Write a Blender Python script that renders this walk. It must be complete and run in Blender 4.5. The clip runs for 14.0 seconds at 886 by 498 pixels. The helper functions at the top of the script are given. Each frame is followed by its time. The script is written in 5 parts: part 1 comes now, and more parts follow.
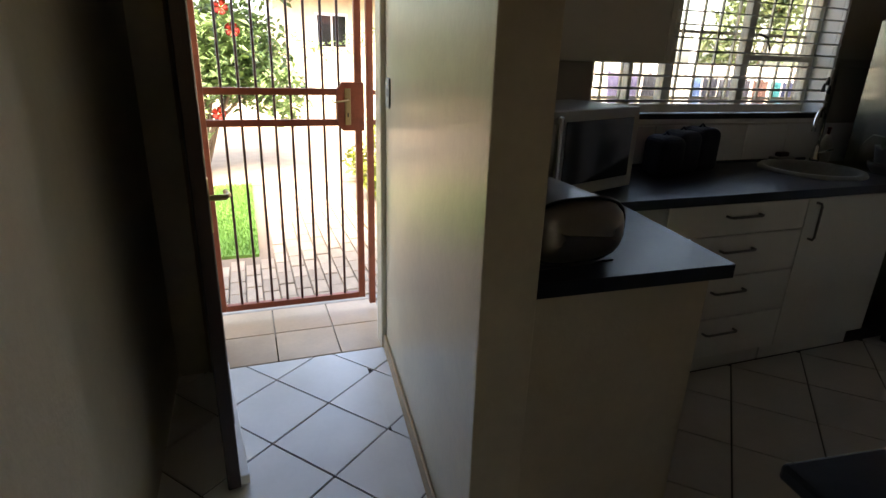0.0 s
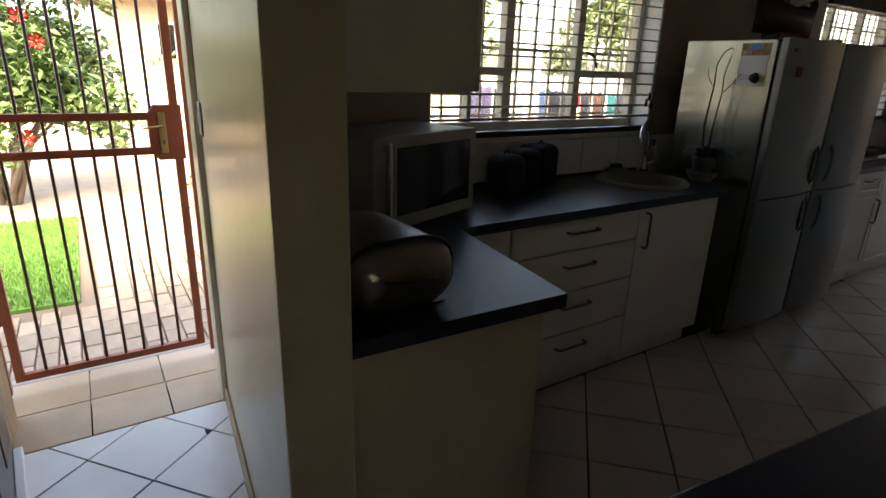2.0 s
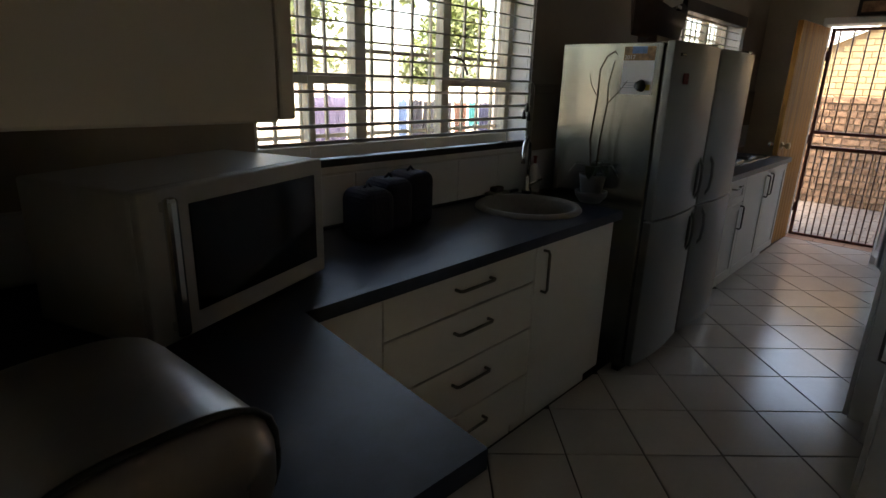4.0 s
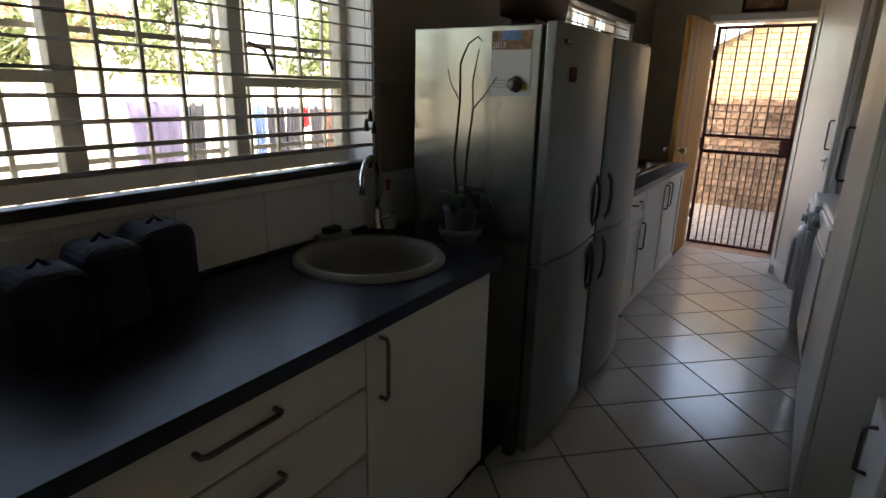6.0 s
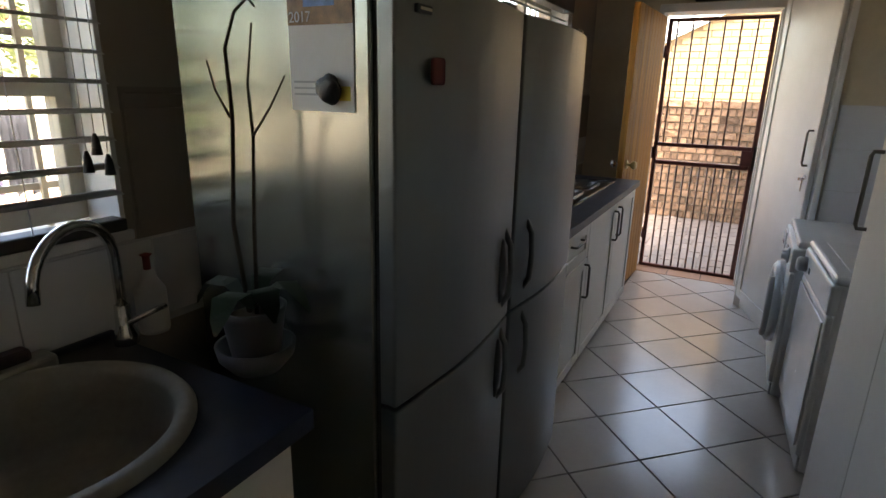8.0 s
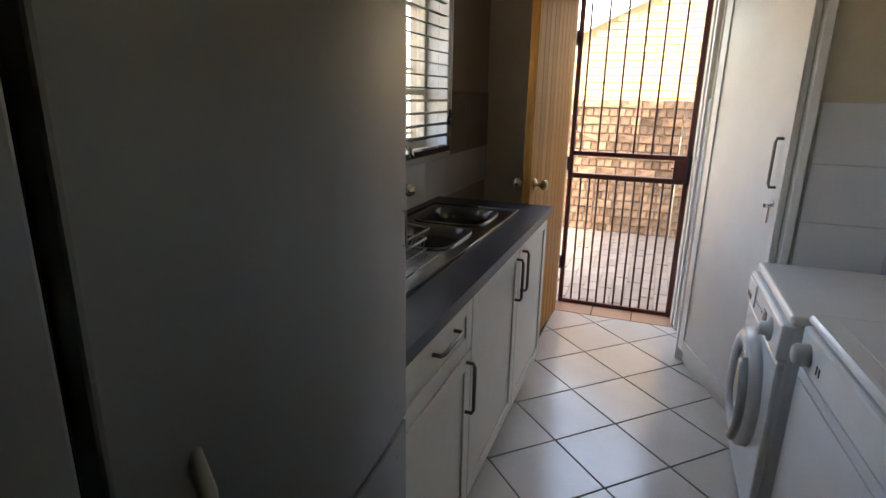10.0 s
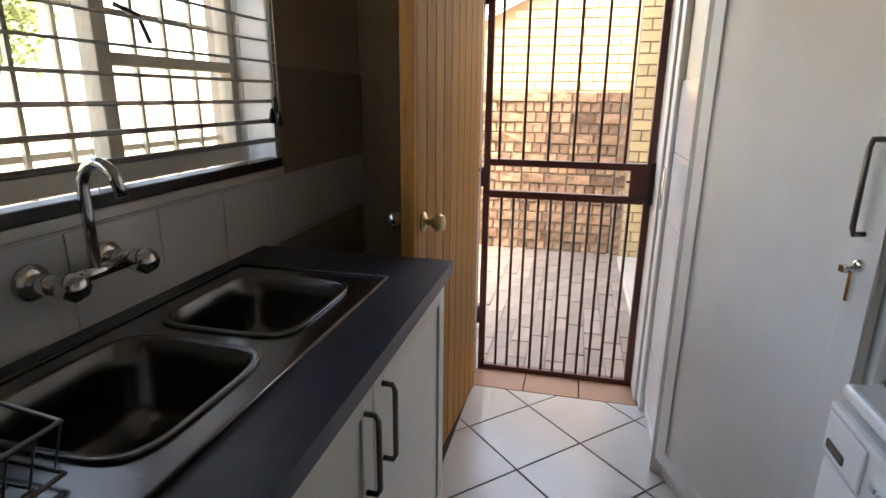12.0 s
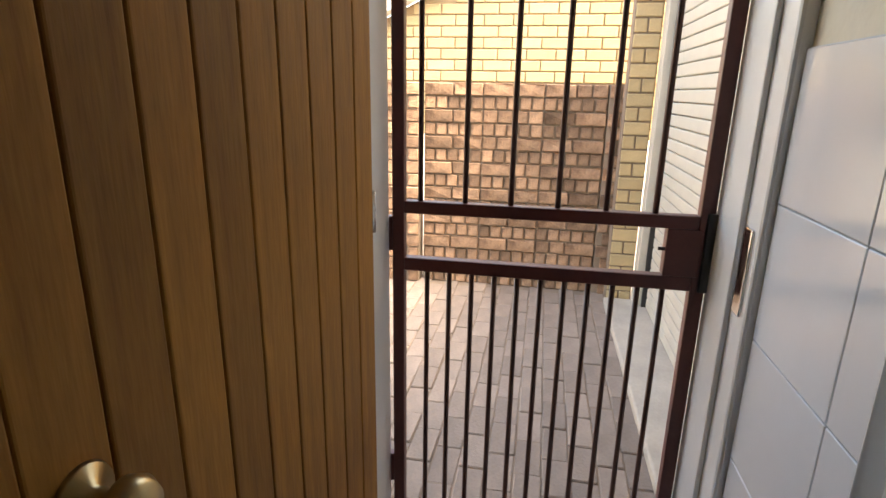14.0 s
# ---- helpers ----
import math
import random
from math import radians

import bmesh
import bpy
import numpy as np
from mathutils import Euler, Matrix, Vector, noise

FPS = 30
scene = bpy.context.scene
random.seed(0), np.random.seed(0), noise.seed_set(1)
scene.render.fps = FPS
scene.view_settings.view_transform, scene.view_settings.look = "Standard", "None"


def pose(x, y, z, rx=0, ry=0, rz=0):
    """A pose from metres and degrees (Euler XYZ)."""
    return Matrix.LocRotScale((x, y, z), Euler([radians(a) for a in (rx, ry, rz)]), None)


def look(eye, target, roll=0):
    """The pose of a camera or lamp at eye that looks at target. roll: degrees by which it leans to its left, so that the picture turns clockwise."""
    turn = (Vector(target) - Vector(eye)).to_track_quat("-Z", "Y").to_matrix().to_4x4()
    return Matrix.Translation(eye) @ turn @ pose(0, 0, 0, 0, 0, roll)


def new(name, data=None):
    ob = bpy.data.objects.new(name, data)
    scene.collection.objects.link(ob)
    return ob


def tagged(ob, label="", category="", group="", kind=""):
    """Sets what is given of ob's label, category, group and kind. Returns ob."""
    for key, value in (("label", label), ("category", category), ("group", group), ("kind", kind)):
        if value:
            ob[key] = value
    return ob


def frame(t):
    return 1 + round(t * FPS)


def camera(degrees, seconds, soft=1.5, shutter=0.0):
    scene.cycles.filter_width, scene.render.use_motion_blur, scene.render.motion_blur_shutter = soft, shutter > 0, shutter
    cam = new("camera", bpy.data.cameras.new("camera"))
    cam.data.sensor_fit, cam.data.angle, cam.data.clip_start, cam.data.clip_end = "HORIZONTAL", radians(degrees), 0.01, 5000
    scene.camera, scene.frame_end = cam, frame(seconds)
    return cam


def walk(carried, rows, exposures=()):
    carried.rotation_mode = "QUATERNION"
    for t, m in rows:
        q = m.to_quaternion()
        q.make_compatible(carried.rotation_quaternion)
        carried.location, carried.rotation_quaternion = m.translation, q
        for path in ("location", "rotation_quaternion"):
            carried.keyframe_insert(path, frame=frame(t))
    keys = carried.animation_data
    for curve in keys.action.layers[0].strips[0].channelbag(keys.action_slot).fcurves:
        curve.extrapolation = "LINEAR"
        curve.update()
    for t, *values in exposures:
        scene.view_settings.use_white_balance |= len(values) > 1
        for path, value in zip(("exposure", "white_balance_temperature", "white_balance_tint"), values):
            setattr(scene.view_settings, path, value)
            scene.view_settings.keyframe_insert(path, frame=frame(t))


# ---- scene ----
cam = camera(77.7, 14.0)
PATH = [
    (0, (-0.088, 0.306, 1.413), (0.557, 2.076, 0.741), 1.9),
    (0.5, (-0.077, 0.299, 1.407), (0.651, 2.043, 0.752), 2.0),
    (1, (-0.043, 0.305, 1.413), (0.789, 2.007, 0.772), 2.0),
    (1.5, (0.03, 0.351, 1.435), (0.961, 2.004, 0.802), 2.0),
    (2, (0.122, 0.401, 1.453), (1.16, 1.993, 0.828), 1.9),
    (2.5, (0.21, 0.474, 1.451), (1.347, 1.999, 0.834), 1.8),
    (3, (0.291, 0.624, 1.459), (1.522, 2.078, 0.853), 1.8),
    (5.5, (1.11, 1.153, 1.424), (2.695, 2.237, 0.863), 1.5),
    (6, (1.336, 1.187, 1.434), (2.947, 2.231, 0.875), 1.4),
    (6.5, (1.578, 1.227, 1.435), (3.208, 2.245, 0.881), 1.2),
    (7, (1.82, 1.3, 1.446), (3.469, 2.286, 0.89), 1.3),
    (7.5, (2.03, 1.344, 1.438), (3.703, 2.292, 0.889), 1.2),
    (8, (2.273, 1.37, 1.457), (3.964, 2.284, 0.903), 1.3),
    (10.5, (3.741, 1.564, 1.409), (5.572, 2.163, 0.872), 0.9),
    (11, (4.045, 1.597, 1.382), (5.902, 2.115, 0.848), 0.8),
    (11.5, (4.372, 1.604, 1.377), (6.24, 2.08, 0.844), 0.7),
    (12, (4.674, 1.648, 1.363), (6.549, 2.092, 0.826), 0.6),
    (12.5, (4.986, 1.669, 1.366), (6.862, 2.094, 0.818), 0.7),
    (13, (5.307, 1.676, 1.376), (7.187, 2.069, 0.818), 0.8),
    (13.5, (5.622, 1.659, 1.355), (7.502, 2.052, 0.796), 1.0),
    (14, (5.929, 1.703, 1.346), (7.823, 2.035, 0.795), 1.1),
]
EXPOSURES = [(t, ev, wb, 12) for t, ev, wb in ((0, 3.45, 7900), (3, 3.3, 8300), (5.3, 3.9, 8000), (6.5, 3.8, 8000), (8, 4.2, 8200), (11, 4.6, 8500), (12.5, 4.2, 8600), (13.5, 3.85, 8700), (14, 3.6, 8800))]
walk(cam, [(t, look(eye, target, roll)) for t, eye, target, roll in PATH], EXPOSURES)

# ---- world, sun, exposure ----
world = bpy.data.worlds.new("sky")
scene.world = world
world.use_nodes = True
wn = world.node_tree.nodes
sky = wn.new("ShaderNodeTexSky")
sky.sky_type, sky.sun_disc = "NISHITA", False
sky.sun_elevation, sky.sun_rotation = radians(53.3), radians(196.7)
sky.dust_density = 3.0
world.node_tree.links.new(sky.outputs[0], wn["Background"].inputs[0])
wn["Background"].inputs[1].default_value = 0.15
sun = new("sun", bpy.data.lights.new("sun", "SUN"))
sun.data.energy, sun.data.angle, sun.data.color = 1.8, radians(40), (1.0, 0.96, 0.9)
sun.matrix_world = look((-3, -10, 14), (0, 0, 0))

# ---- materials ----


def mat(name, col, rough=0.5, metal=0.0, var=0.08, scale=8.0, bump=0.0, bscale=60.0, rnd=0.0, col2=None, spec=0.5, stretch=(1, 1, 1)):
    m = bpy.data.materials.new(name)
    m.use_nodes = True
    n, l = m.node_tree.nodes, m.node_tree.links
    b = n["Principled BSDF"]
    b.inputs["Metallic"].default_value = metal
    b.inputs["Specular IOR Level"].default_value = spec
    tc = n.new("ShaderNodeTexCoord")
    mp = n.new("ShaderNodeMapping")
    mp.inputs["Scale"].default_value = stretch
    l.new(tc.outputs["Object"], mp.inputs[0])
    a = n.new("ShaderNodeTexNoise")
    a.inputs["Scale"].default_value, a.inputs["Detail"].default_value = scale, 6
    c = n.new("ShaderNodeTexNoise")
    c.inputs["Scale"].default_value, c.inputs["Detail"].default_value = scale * 9, 3
    l.new(mp.outputs[0], a.inputs[0])
    l.new(mp.outputs[0], c.inputs[0])
    add = n.new("ShaderNodeMath")
    add.operation = "MULTIPLY_ADD"
    add.inputs[1].default_value = 0.35
    l.new(c.outputs["Fac"], add.inputs[0])
    l.new(a.outputs["Fac"], add.inputs[2])
    ramp = n.new("ShaderNodeValToRGB")
    e = ramp.color_ramp.elements
    e[0].position, e[1].position = 0.42, 0.95
    lo = [max(0, v * (1 - var)) for v in col]
    hi = list(col2) if col2 else [min(1, v * (1 + var)) for v in col]
    e[0].color, e[1].color = (*lo, 1), (*hi, 1)
    l.new(add.outputs[0], ramp.inputs[0])
    out = ramp.outputs[0]
    if rnd:
        oi = n.new("ShaderNodeObjectInfo")
        mr = n.new("ShaderNodeMapRange")
        mr.inputs["To Min"].default_value, mr.inputs["To Max"].default_value = 1 - rnd, 1 + rnd
        l.new(oi.outputs["Random"], mr.inputs["Value"])
        hs = n.new("ShaderNodeHueSaturation")
        l.new(mr.outputs[0], hs.inputs["Value"])
        l.new(out, hs.inputs["Color"])
        out = hs.outputs[0]
    l.new(out, b.inputs["Base Color"])
    rr = n.new("ShaderNodeMapRange")
    rr.inputs["To Min"].default_value, rr.inputs["To Max"].default_value = rough * 0.85, min(1, rough * 1.2)
    l.new(a.outputs["Fac"], rr.inputs["Value"])
    l.new(rr.outputs[0], b.inputs["Roughness"])
    if bump:
        d = n.new("ShaderNodeTexNoise")
        d.inputs["Scale"].default_value, d.inputs["Detail"].default_value = bscale, 4
        l.new(mp.outputs[0], d.inputs[0])
        bp = n.new("ShaderNodeBump")
        bp.inputs["Strength"].default_value, bp.inputs["Distance"].default_value = bump, 0.01
        l.new(d.outputs["Fac"], bp.inputs["Height"])
        l.new(bp.outputs[0], b.inputs["Normal"])
    return m


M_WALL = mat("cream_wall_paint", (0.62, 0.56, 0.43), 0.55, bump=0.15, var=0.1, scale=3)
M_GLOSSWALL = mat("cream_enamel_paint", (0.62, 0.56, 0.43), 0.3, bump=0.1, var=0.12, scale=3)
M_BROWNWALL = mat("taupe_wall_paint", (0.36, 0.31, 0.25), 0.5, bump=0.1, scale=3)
M_CEIL = mat("white_ceiling_paint", (0.82, 0.81, 0.79), 0.8)
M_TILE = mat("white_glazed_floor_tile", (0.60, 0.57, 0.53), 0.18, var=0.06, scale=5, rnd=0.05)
# hall tiles paler than the kitchen's: daylight through the door put into the colour
M_HALLTILE_LIT = mat("door_lit_hall_tile", (0.80, 0.80, 0.79), 0.2, var=0.05, scale=5, rnd=0.04)
M_GROUT = mat("dark_grout", (0.06, 0.05, 0.045), 0.9, bump=0.3)
M_BEIGE = mat("beige_step_tile", (0.50, 0.36, 0.235), 0.35, var=0.12, scale=6, rnd=0.06)
M_WTILE = mat("white_wall_tile", (0.70, 0.72, 0.75), 0.15, var=0.03, scale=3, rnd=0.02)
M_WGROUT = mat("pale_grout", (0.6, 0.61, 0.62), 0.8)
M_CAB = mat("off_white_cabinet_foil", (0.74, 0.73, 0.68), 0.4, var=0.04, scale=4)
M_WHITE = mat("white_gloss_paint", (0.78, 0.78, 0.77), 0.35, var=0.04)
M_TOP = mat("dark_blue_black_worktop", (0.020, 0.024, 0.040), 0.38, var=0.35, scale=25, bump=0.05, bscale=400)
M_STEEL = mat("brushed_steel", (0.36, 0.37, 0.35), 0.33, 1.0, var=0.1, scale=4, stretch=(1, 1, 12))
M_SINK = mat("stainless_steel", (0.15, 0.145, 0.14), 0.24, 1.0, var=0.1, scale=6)
M_RACK = mat("dull_steel_wire", (0.14, 0.135, 0.13), 0.28, 1.0, var=0.1)
M_CHROME = mat("chrome", (0.7, 0.7, 0.7), 0.12, 1.0, var=0.03)
M_BRASS = mat("aged_brass", (0.5, 0.38, 0.2), 0.3, 1.0, var=0.2)
M_HANDLE = mat("dark_pewter_handle", (0.16, 0.15, 0.14), 0.35, 1.0, var=0.1)
M_FRSIDE = mat("silver_fridge_side", (0.28, 0.29, 0.26), 0.21, 0.75, var=0.05, scale=3)
M_FRDOOR = mat("silver_fridge_door", (0.19, 0.20, 0.195), 0.36, 0.7, var=0.06, scale=2)
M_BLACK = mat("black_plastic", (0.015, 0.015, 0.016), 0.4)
M_RUBBER = mat("dark_grey_seal", (0.04, 0.04, 0.04), 0.7)
M_GATE = mat("oxide_red_gate_paint", (0.30, 0.075, 0.04), 0.4, var=0.25, scale=14, bump=0.15, bscale=90)
M_GATE2 = mat("maroon_gate_paint", (0.11, 0.028, 0.022), 0.4, var=0.25, scale=14, bump=0.15, bscale=90)
M_BAR = mat("dark_brown_steel_bar", (0.075, 0.026, 0.018), 0.45, var=0.2)
M_PINE = mat("varnished_pine", (0.34, 0.135, 0.024), 0.5, spec=0.25, var=0.35, scale=5, col2=(0.48, 0.22, 0.045), stretch=(6, 6, 0.5), rnd=0.2, bump=0.08, bscale=30)
M_GROOVESHADE = mat("pine_groove_shade", (0.16, 0.07, 0.02), 0.6)
M_DARKWOOD = mat("dark_stained_door_wood", (0.035, 0.018, 0.012), 0.35, var=0.4, scale=4, stretch=(6, 6, 0.4), bump=0.1, bscale=40)
M_WORN = mat("worn_pale_wood", (0.30, 0.21, 0.13), 0.7, var=0.5, scale=9, stretch=(5, 5, 0.6), bump=0.3, bscale=40)
M_SKIRT = mat("light_oak_skirting", (0.42, 0.29, 0.16), 0.45, var=0.2, scale=5)
M_WINFRAME = mat("cream_steel_window_paint", (0.62, 0.57, 0.47), 0.45, var=0.12)
M_SILL = mat("white_sill_tile", (0.74, 0.74, 0.73), 0.2, var=0.05)
M_BIN = mat("dark_bread_bin_steel", (0.30, 0.275, 0.26), 0.33, 0.9, var=0.08)
M_SLAT = mat("white_blind_slat", (0.78, 0.78, 0.77), 0.4)
M_DARKTRIM = mat("dark_brown_trim", (0.03, 0.022, 0.02), 0.45)
M_BASIN = mat("grey_beige_basin_composite", (0.27, 0.265, 0.235), 0.35, var=0.1, scale=60)
M_BRICKD = mat("rustic_brown_brick", (0.18, 0.095, 0.058), 0.9, var=0.45, scale=12, col2=(0.42, 0.26, 0.16), rnd=0.42, bump=0.7, bscale=45)
M_BRICKY = mat("yellow_face_brick", (0.45, 0.34, 0.185), 0.85, var=0.12, scale=8, rnd=0.1, bump=0.3, bscale=70)
M_SHUTTER = mat("cream_shutter_enamel", (0.48, 0.45, 0.38), 0.5, var=0.08)
M_PALEWALL = mat("pale_cream_garden_wall", (0.74, 0.70, 0.60), 0.9, var=0.08, scale=2, bump=0.3)
M_PALEBRICK = mat("pale_yellow_brick", (0.70, 0.60, 0.43), 0.9, var=0.15, scale=6, rnd=0.1, bump=0.3)
M_MORTAR = mat("grey_brown_mortar", (0.24, 0.18, 0.13), 0.95, bump=0.5)
M_PAVER = mat("weathered_clay_paver", (0.23, 0.18, 0.145), 0.85, var=0.2, scale=7, rnd=0.14, bump=0.4, bscale=60)
M_PAVER2 = mat("pinkish_clay_paver", (0.38, 0.29, 0.21), 0.85, var=0.2, scale=7, rnd=0.16, bump=0.4, bscale=60)
M_JOINT = mat("sandy_joint", (0.20, 0.15, 0.11), 0.95, bump=0.4)
M_CONC = mat("pale_concrete", (0.40, 0.355, 0.295), 0.9, bump=0.3, scale=5, var=0.15)
M_GRASS = mat("lawn_grass", (0.10, 0.22, 0.035), 0.7, var=0.4, scale=20)
M_SOIL = mat("bare_ground", (0.34, 0.29, 0.22), 0.95, var=0.25, scale=2, bump=0.4)
M_LEAF = mat("glossy_green_leaf", (0.07, 0.14, 0.04), 0.45, var=0.5, scale=5, col2=(0.20, 0.30, 0.10))
M_TREE = mat("pale_green_foliage", (0.16, 0.23, 0.09), 0.6, var=0.4, scale=3, col2=(0.30, 0.36, 0.16))
M_LEAFY = mat("yellow_green_leaf", (0.20, 0.24, 0.03), 0.5, var=0.3)
M_BARK = mat("grey_bark", (0.16, 0.12, 0.09), 0.9, bump=0.6)
M_RED = mat("red_petal", (0.62, 0.05, 0.03), 0.6, var=0.2)
M_DRED = mat("dark_red_enamel", (0.20, 0.02, 0.015), 0.5)
M_ROOF = mat("red_brown_roof_tile", (0.32, 0.12, 0.09), 0.8, var=0.2)
M_NAVY = mat("dark_navy_fabric", (0.018, 0.018, 0.035), 0.9, bump=0.4, bscale=200, var=0.3)
M_PAPER = mat("white_paper", (0.75, 0.75, 0.74), 0.7, var=0.02)
M_OVEN = mat("grey_white_appliance", (0.42, 0.42, 0.41), 0.4)
M_DGLASS = mat("black_glass", (0.008, 0.009, 0.01), 0.08)
M_APPL = mat("white_appliance_enamel", (0.74, 0.75, 0.76), 0.25, var=0.03)
M_APPLD = mat("silver_grey_plastic", (0.42, 0.43, 0.44), 0.35)
M_POT = mat("grey_ceramic_pot", (0.10, 0.10, 0.10), 0.4, var=0.15)
M_STEM = mat("dry_brown_stem", (0.05, 0.035, 0.02), 0.8)
M_DLEAF = mat("dark_orchid_leaf", (0.03, 0.05, 0.02), 0.4)
M_WOODD = mat("dark_carved_wood", (0.05, 0.02, 0.013), 0.5, var=0.4)


def cloth(name, col):
    return mat(name, col, 0.9, var=0.15, scale=6, bump=0.3, bscale=90)


glass = bpy.data.materials.new("clear_window_glass")
glass.use_nodes = True
gb = glass.node_tree.nodes["Principled BSDF"]
gb.inputs["Transmission Weight"].default_value = 1.0
gb.inputs["Roughness"].default_value = 0.0
gb.inputs["IOR"].default_value = 1.05

# ---- mesh helpers ----


def bm_box(x0, y0, z0, x1, y1, z1, bev=0.0, m=None, bm=None, seg=2):
    b = bmesh.new()
    bmesh.ops.create_cube(b, size=1.0)
    for v in b.verts:
        v.co = Vector(((x0 + x1) / 2 + v.co.x * (x1 - x0), (y0 + y1) / 2 + v.co.y * (y1 - y0), (z0 + z1) / 2 + v.co.z * (z1 - z0)))
    if bev:
        bmesh.ops.bevel(b, geom=b.edges[:], offset=bev, segments=seg, affect="EDGES", profile=0.5)
    if m is not None:
        b.transform(m)
    return join(bm, b) if bm is not None else b


def join(bm, other):
    me = bpy.data.meshes.new("tmp")
    other.to_mesh(me)
    bm.from_mesh(me)
    bpy.data.meshes.remove(me)
    other.free()
    return bm


def bm_prism(pts, z0, z1, bev=0.0, bm=None, m=None):
    b = bmesh.new()
    f = b.faces.new([b.verts.new((x, y, z0)) for x, y in pts])
    r = bmesh.ops.extrude_face_region(b, geom=[f])
    for v in r["geom"]:
        if isinstance(v, bmesh.types.BMVert):
            v.co.z = z1
    bmesh.ops.recalc_face_normals(b, faces=b.faces[:])
    if bev:
        bmesh.ops.bevel(b, geom=b.edges[:], offset=bev, segments=2, affect="EDGES", profile=0.5)
    if m is not None:
        b.transform(m)
    return join(bm, b) if bm is not None else b


def bm_tube(path, r, sides=8, bm=None, taper=None):
    b = bmesh.new()
    pts = [Vector(p) for p in path]
    rings, ref = [], None
    for i, p in enumerate(pts):
        d = (pts[min(i + 1, len(pts) - 1)] - pts[max(i - 1, 0)]).normalized()
        if ref is None:
            ref = d.orthogonal().normalized()
        ref = (ref - d * ref.dot(d)).normalized()
        s = d.cross(ref)
        rad = r if taper is None else r + (taper - r) * i / (len(pts) - 1)
        rings.append([b.verts.new(p + (ref * math.cos(a) + s * math.sin(a)) * rad) for a in [2 * math.pi * k / sides for k in range(sides)]])
    for a, c in zip(rings, rings[1:]):
        for k in range(sides):
            b.faces.new((a[k], a[(k + 1) % sides], c[(k + 1) % sides], c[k])).smooth = True
    b.faces.new(rings[0][::-1])
    b.faces.new(rings[-1])
    return join(bm, b) if bm is not None else b


def bm_lathe(profile, sides=32, m=None, bm=None):
    b = bmesh.new()
    rings = [[b.verts.new((r * math.cos(2 * math.pi * k / sides), r * math.sin(2 * math.pi * k / sides), z)) for k in range(sides)] for r, z in profile]
    for a, c in zip(rings, rings[1:]):
        for k in range(sides):
            b.faces.new((a[k], a[(k + 1) % sides], c[(k + 1) % sides], c[k])).smooth = True
    if profile[0][0] > 1e-6:
        b.faces.new(rings[0][::-1])
    if profile[-1][0] > 1e-6:
        b.faces.new(rings[-1])
    bmesh.ops.remove_doubles(b, verts=b.verts[:], dist=1e-6)
    if m is not None:
        b.transform(m)
    return join(bm, b) if bm is not None else b


def part(name, bm, material, parent=None, label=""):
    me = bpy.data.meshes.new(name)
    bm.to_mesh(me)
    bm.free()
    me.materials.append(material)
    ob = new(name, me)
    if parent is not None:
        ob.parent = parent
    if label:
        ob["label"] = label
    return ob


def thing(name, label, category, group="", kind=""):
    return tagged(new(name), label, category, group, kind)


def struct(name, bm, material, label):
    return tagged(part(name, bm, material), label, name.split("_")[0], kind="structure")


def piece(name, mesh, parent, m):
    ob = new(name, mesh)
    ob.parent = parent
    ob.matrix_basis = m
    return ob


def mesh_of(name, bm, material):
    me = bpy.data.meshes.new(name)
    bm.to_mesh(me)
    bm.free()
    me.materials.append(material)
    return me


X90 = Matrix.Rotation(radians(90), 4, "X")
Y90 = Matrix.Rotation(radians(90), 4, "Y")
T = Matrix.Translation

# ---- structure ----
H = 2.5
YW = 2.60          # inner face of the window wall
XE = 7.06          # inner face of the back-door wall
floor = struct("floor", bm_box(-3.2, -3.2, -0.2, XE + 0.19, 2.72, -0.006), M_GROUT, "dark grouted bed under white diagonal floor tiles")


def wall_with_hole(name, ax, f0, f1, a0, a1, holes, material, label, z0=-0.2, z1=H):
    """A wall between the planes f0 and f1, from a0 to a1 along the other axis, with (b0, b1, s, h) openings."""
    bm = bmesh.new()

    def blk(p, q, lo, hi):
        if q - p < 1e-4 or hi - lo < 1e-4:
            return
        if ax == "y":
            bm_box(p, f0, lo, q, f1, hi, bm=bm)
        else:
            bm_box(f0, p, lo, f1, q, hi, bm=bm)
    at = a0
    for b0, b1, s, h in sorted(holes):
        blk(at, b0, z0, z1)
        blk(b0, b1, z0, s)
        blk(b0, b1, h, z1)
        at = b1
    blk(at, a1, z0, z1)
    return struct(name, bm, material, label)


W1, W2 = (1.455, 3.01), (4.85, 6.33)
SILL, HEAD = 1.125, 2.05
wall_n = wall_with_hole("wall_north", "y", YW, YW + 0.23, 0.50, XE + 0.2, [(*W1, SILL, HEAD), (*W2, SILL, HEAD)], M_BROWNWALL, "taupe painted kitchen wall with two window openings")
wall_e = wall_with_hole("wall_east", "x", XE, XE + 0.2, -3.2, YW, [(1.27, 2.09, -0.2, 2.08)], M_WALL, "cream painted wall round the back doorway")
wall_front = wall_with_hole("wall_front", "y", 2.72, 2.98, -3.2, 0.92, [(-0.31, 0.56, -0.2, 2.1)], M_GLOSSWALL, "cream painted wall round the front doorway")
struct("wall_pier", bm_prism([(0.365, 1.30), (0.505, 1.30), (0.64, 2.72), (0.50, 2.72)], 0, H, 0.004), M_GLOSSWALL, "glossy cream wall between entrance hall and kitchen")
struct("wall_hall", bm_box(-0.62, 1.0, 0, -0.46, 2.72, H), M_WALL, "cream hall wall behind the open front door")
struct("wall_west", bm_box(-3.4, -3.2, -0.2, -3.2, 2.98, H), M_WALL, "plain cream wall closing the room")
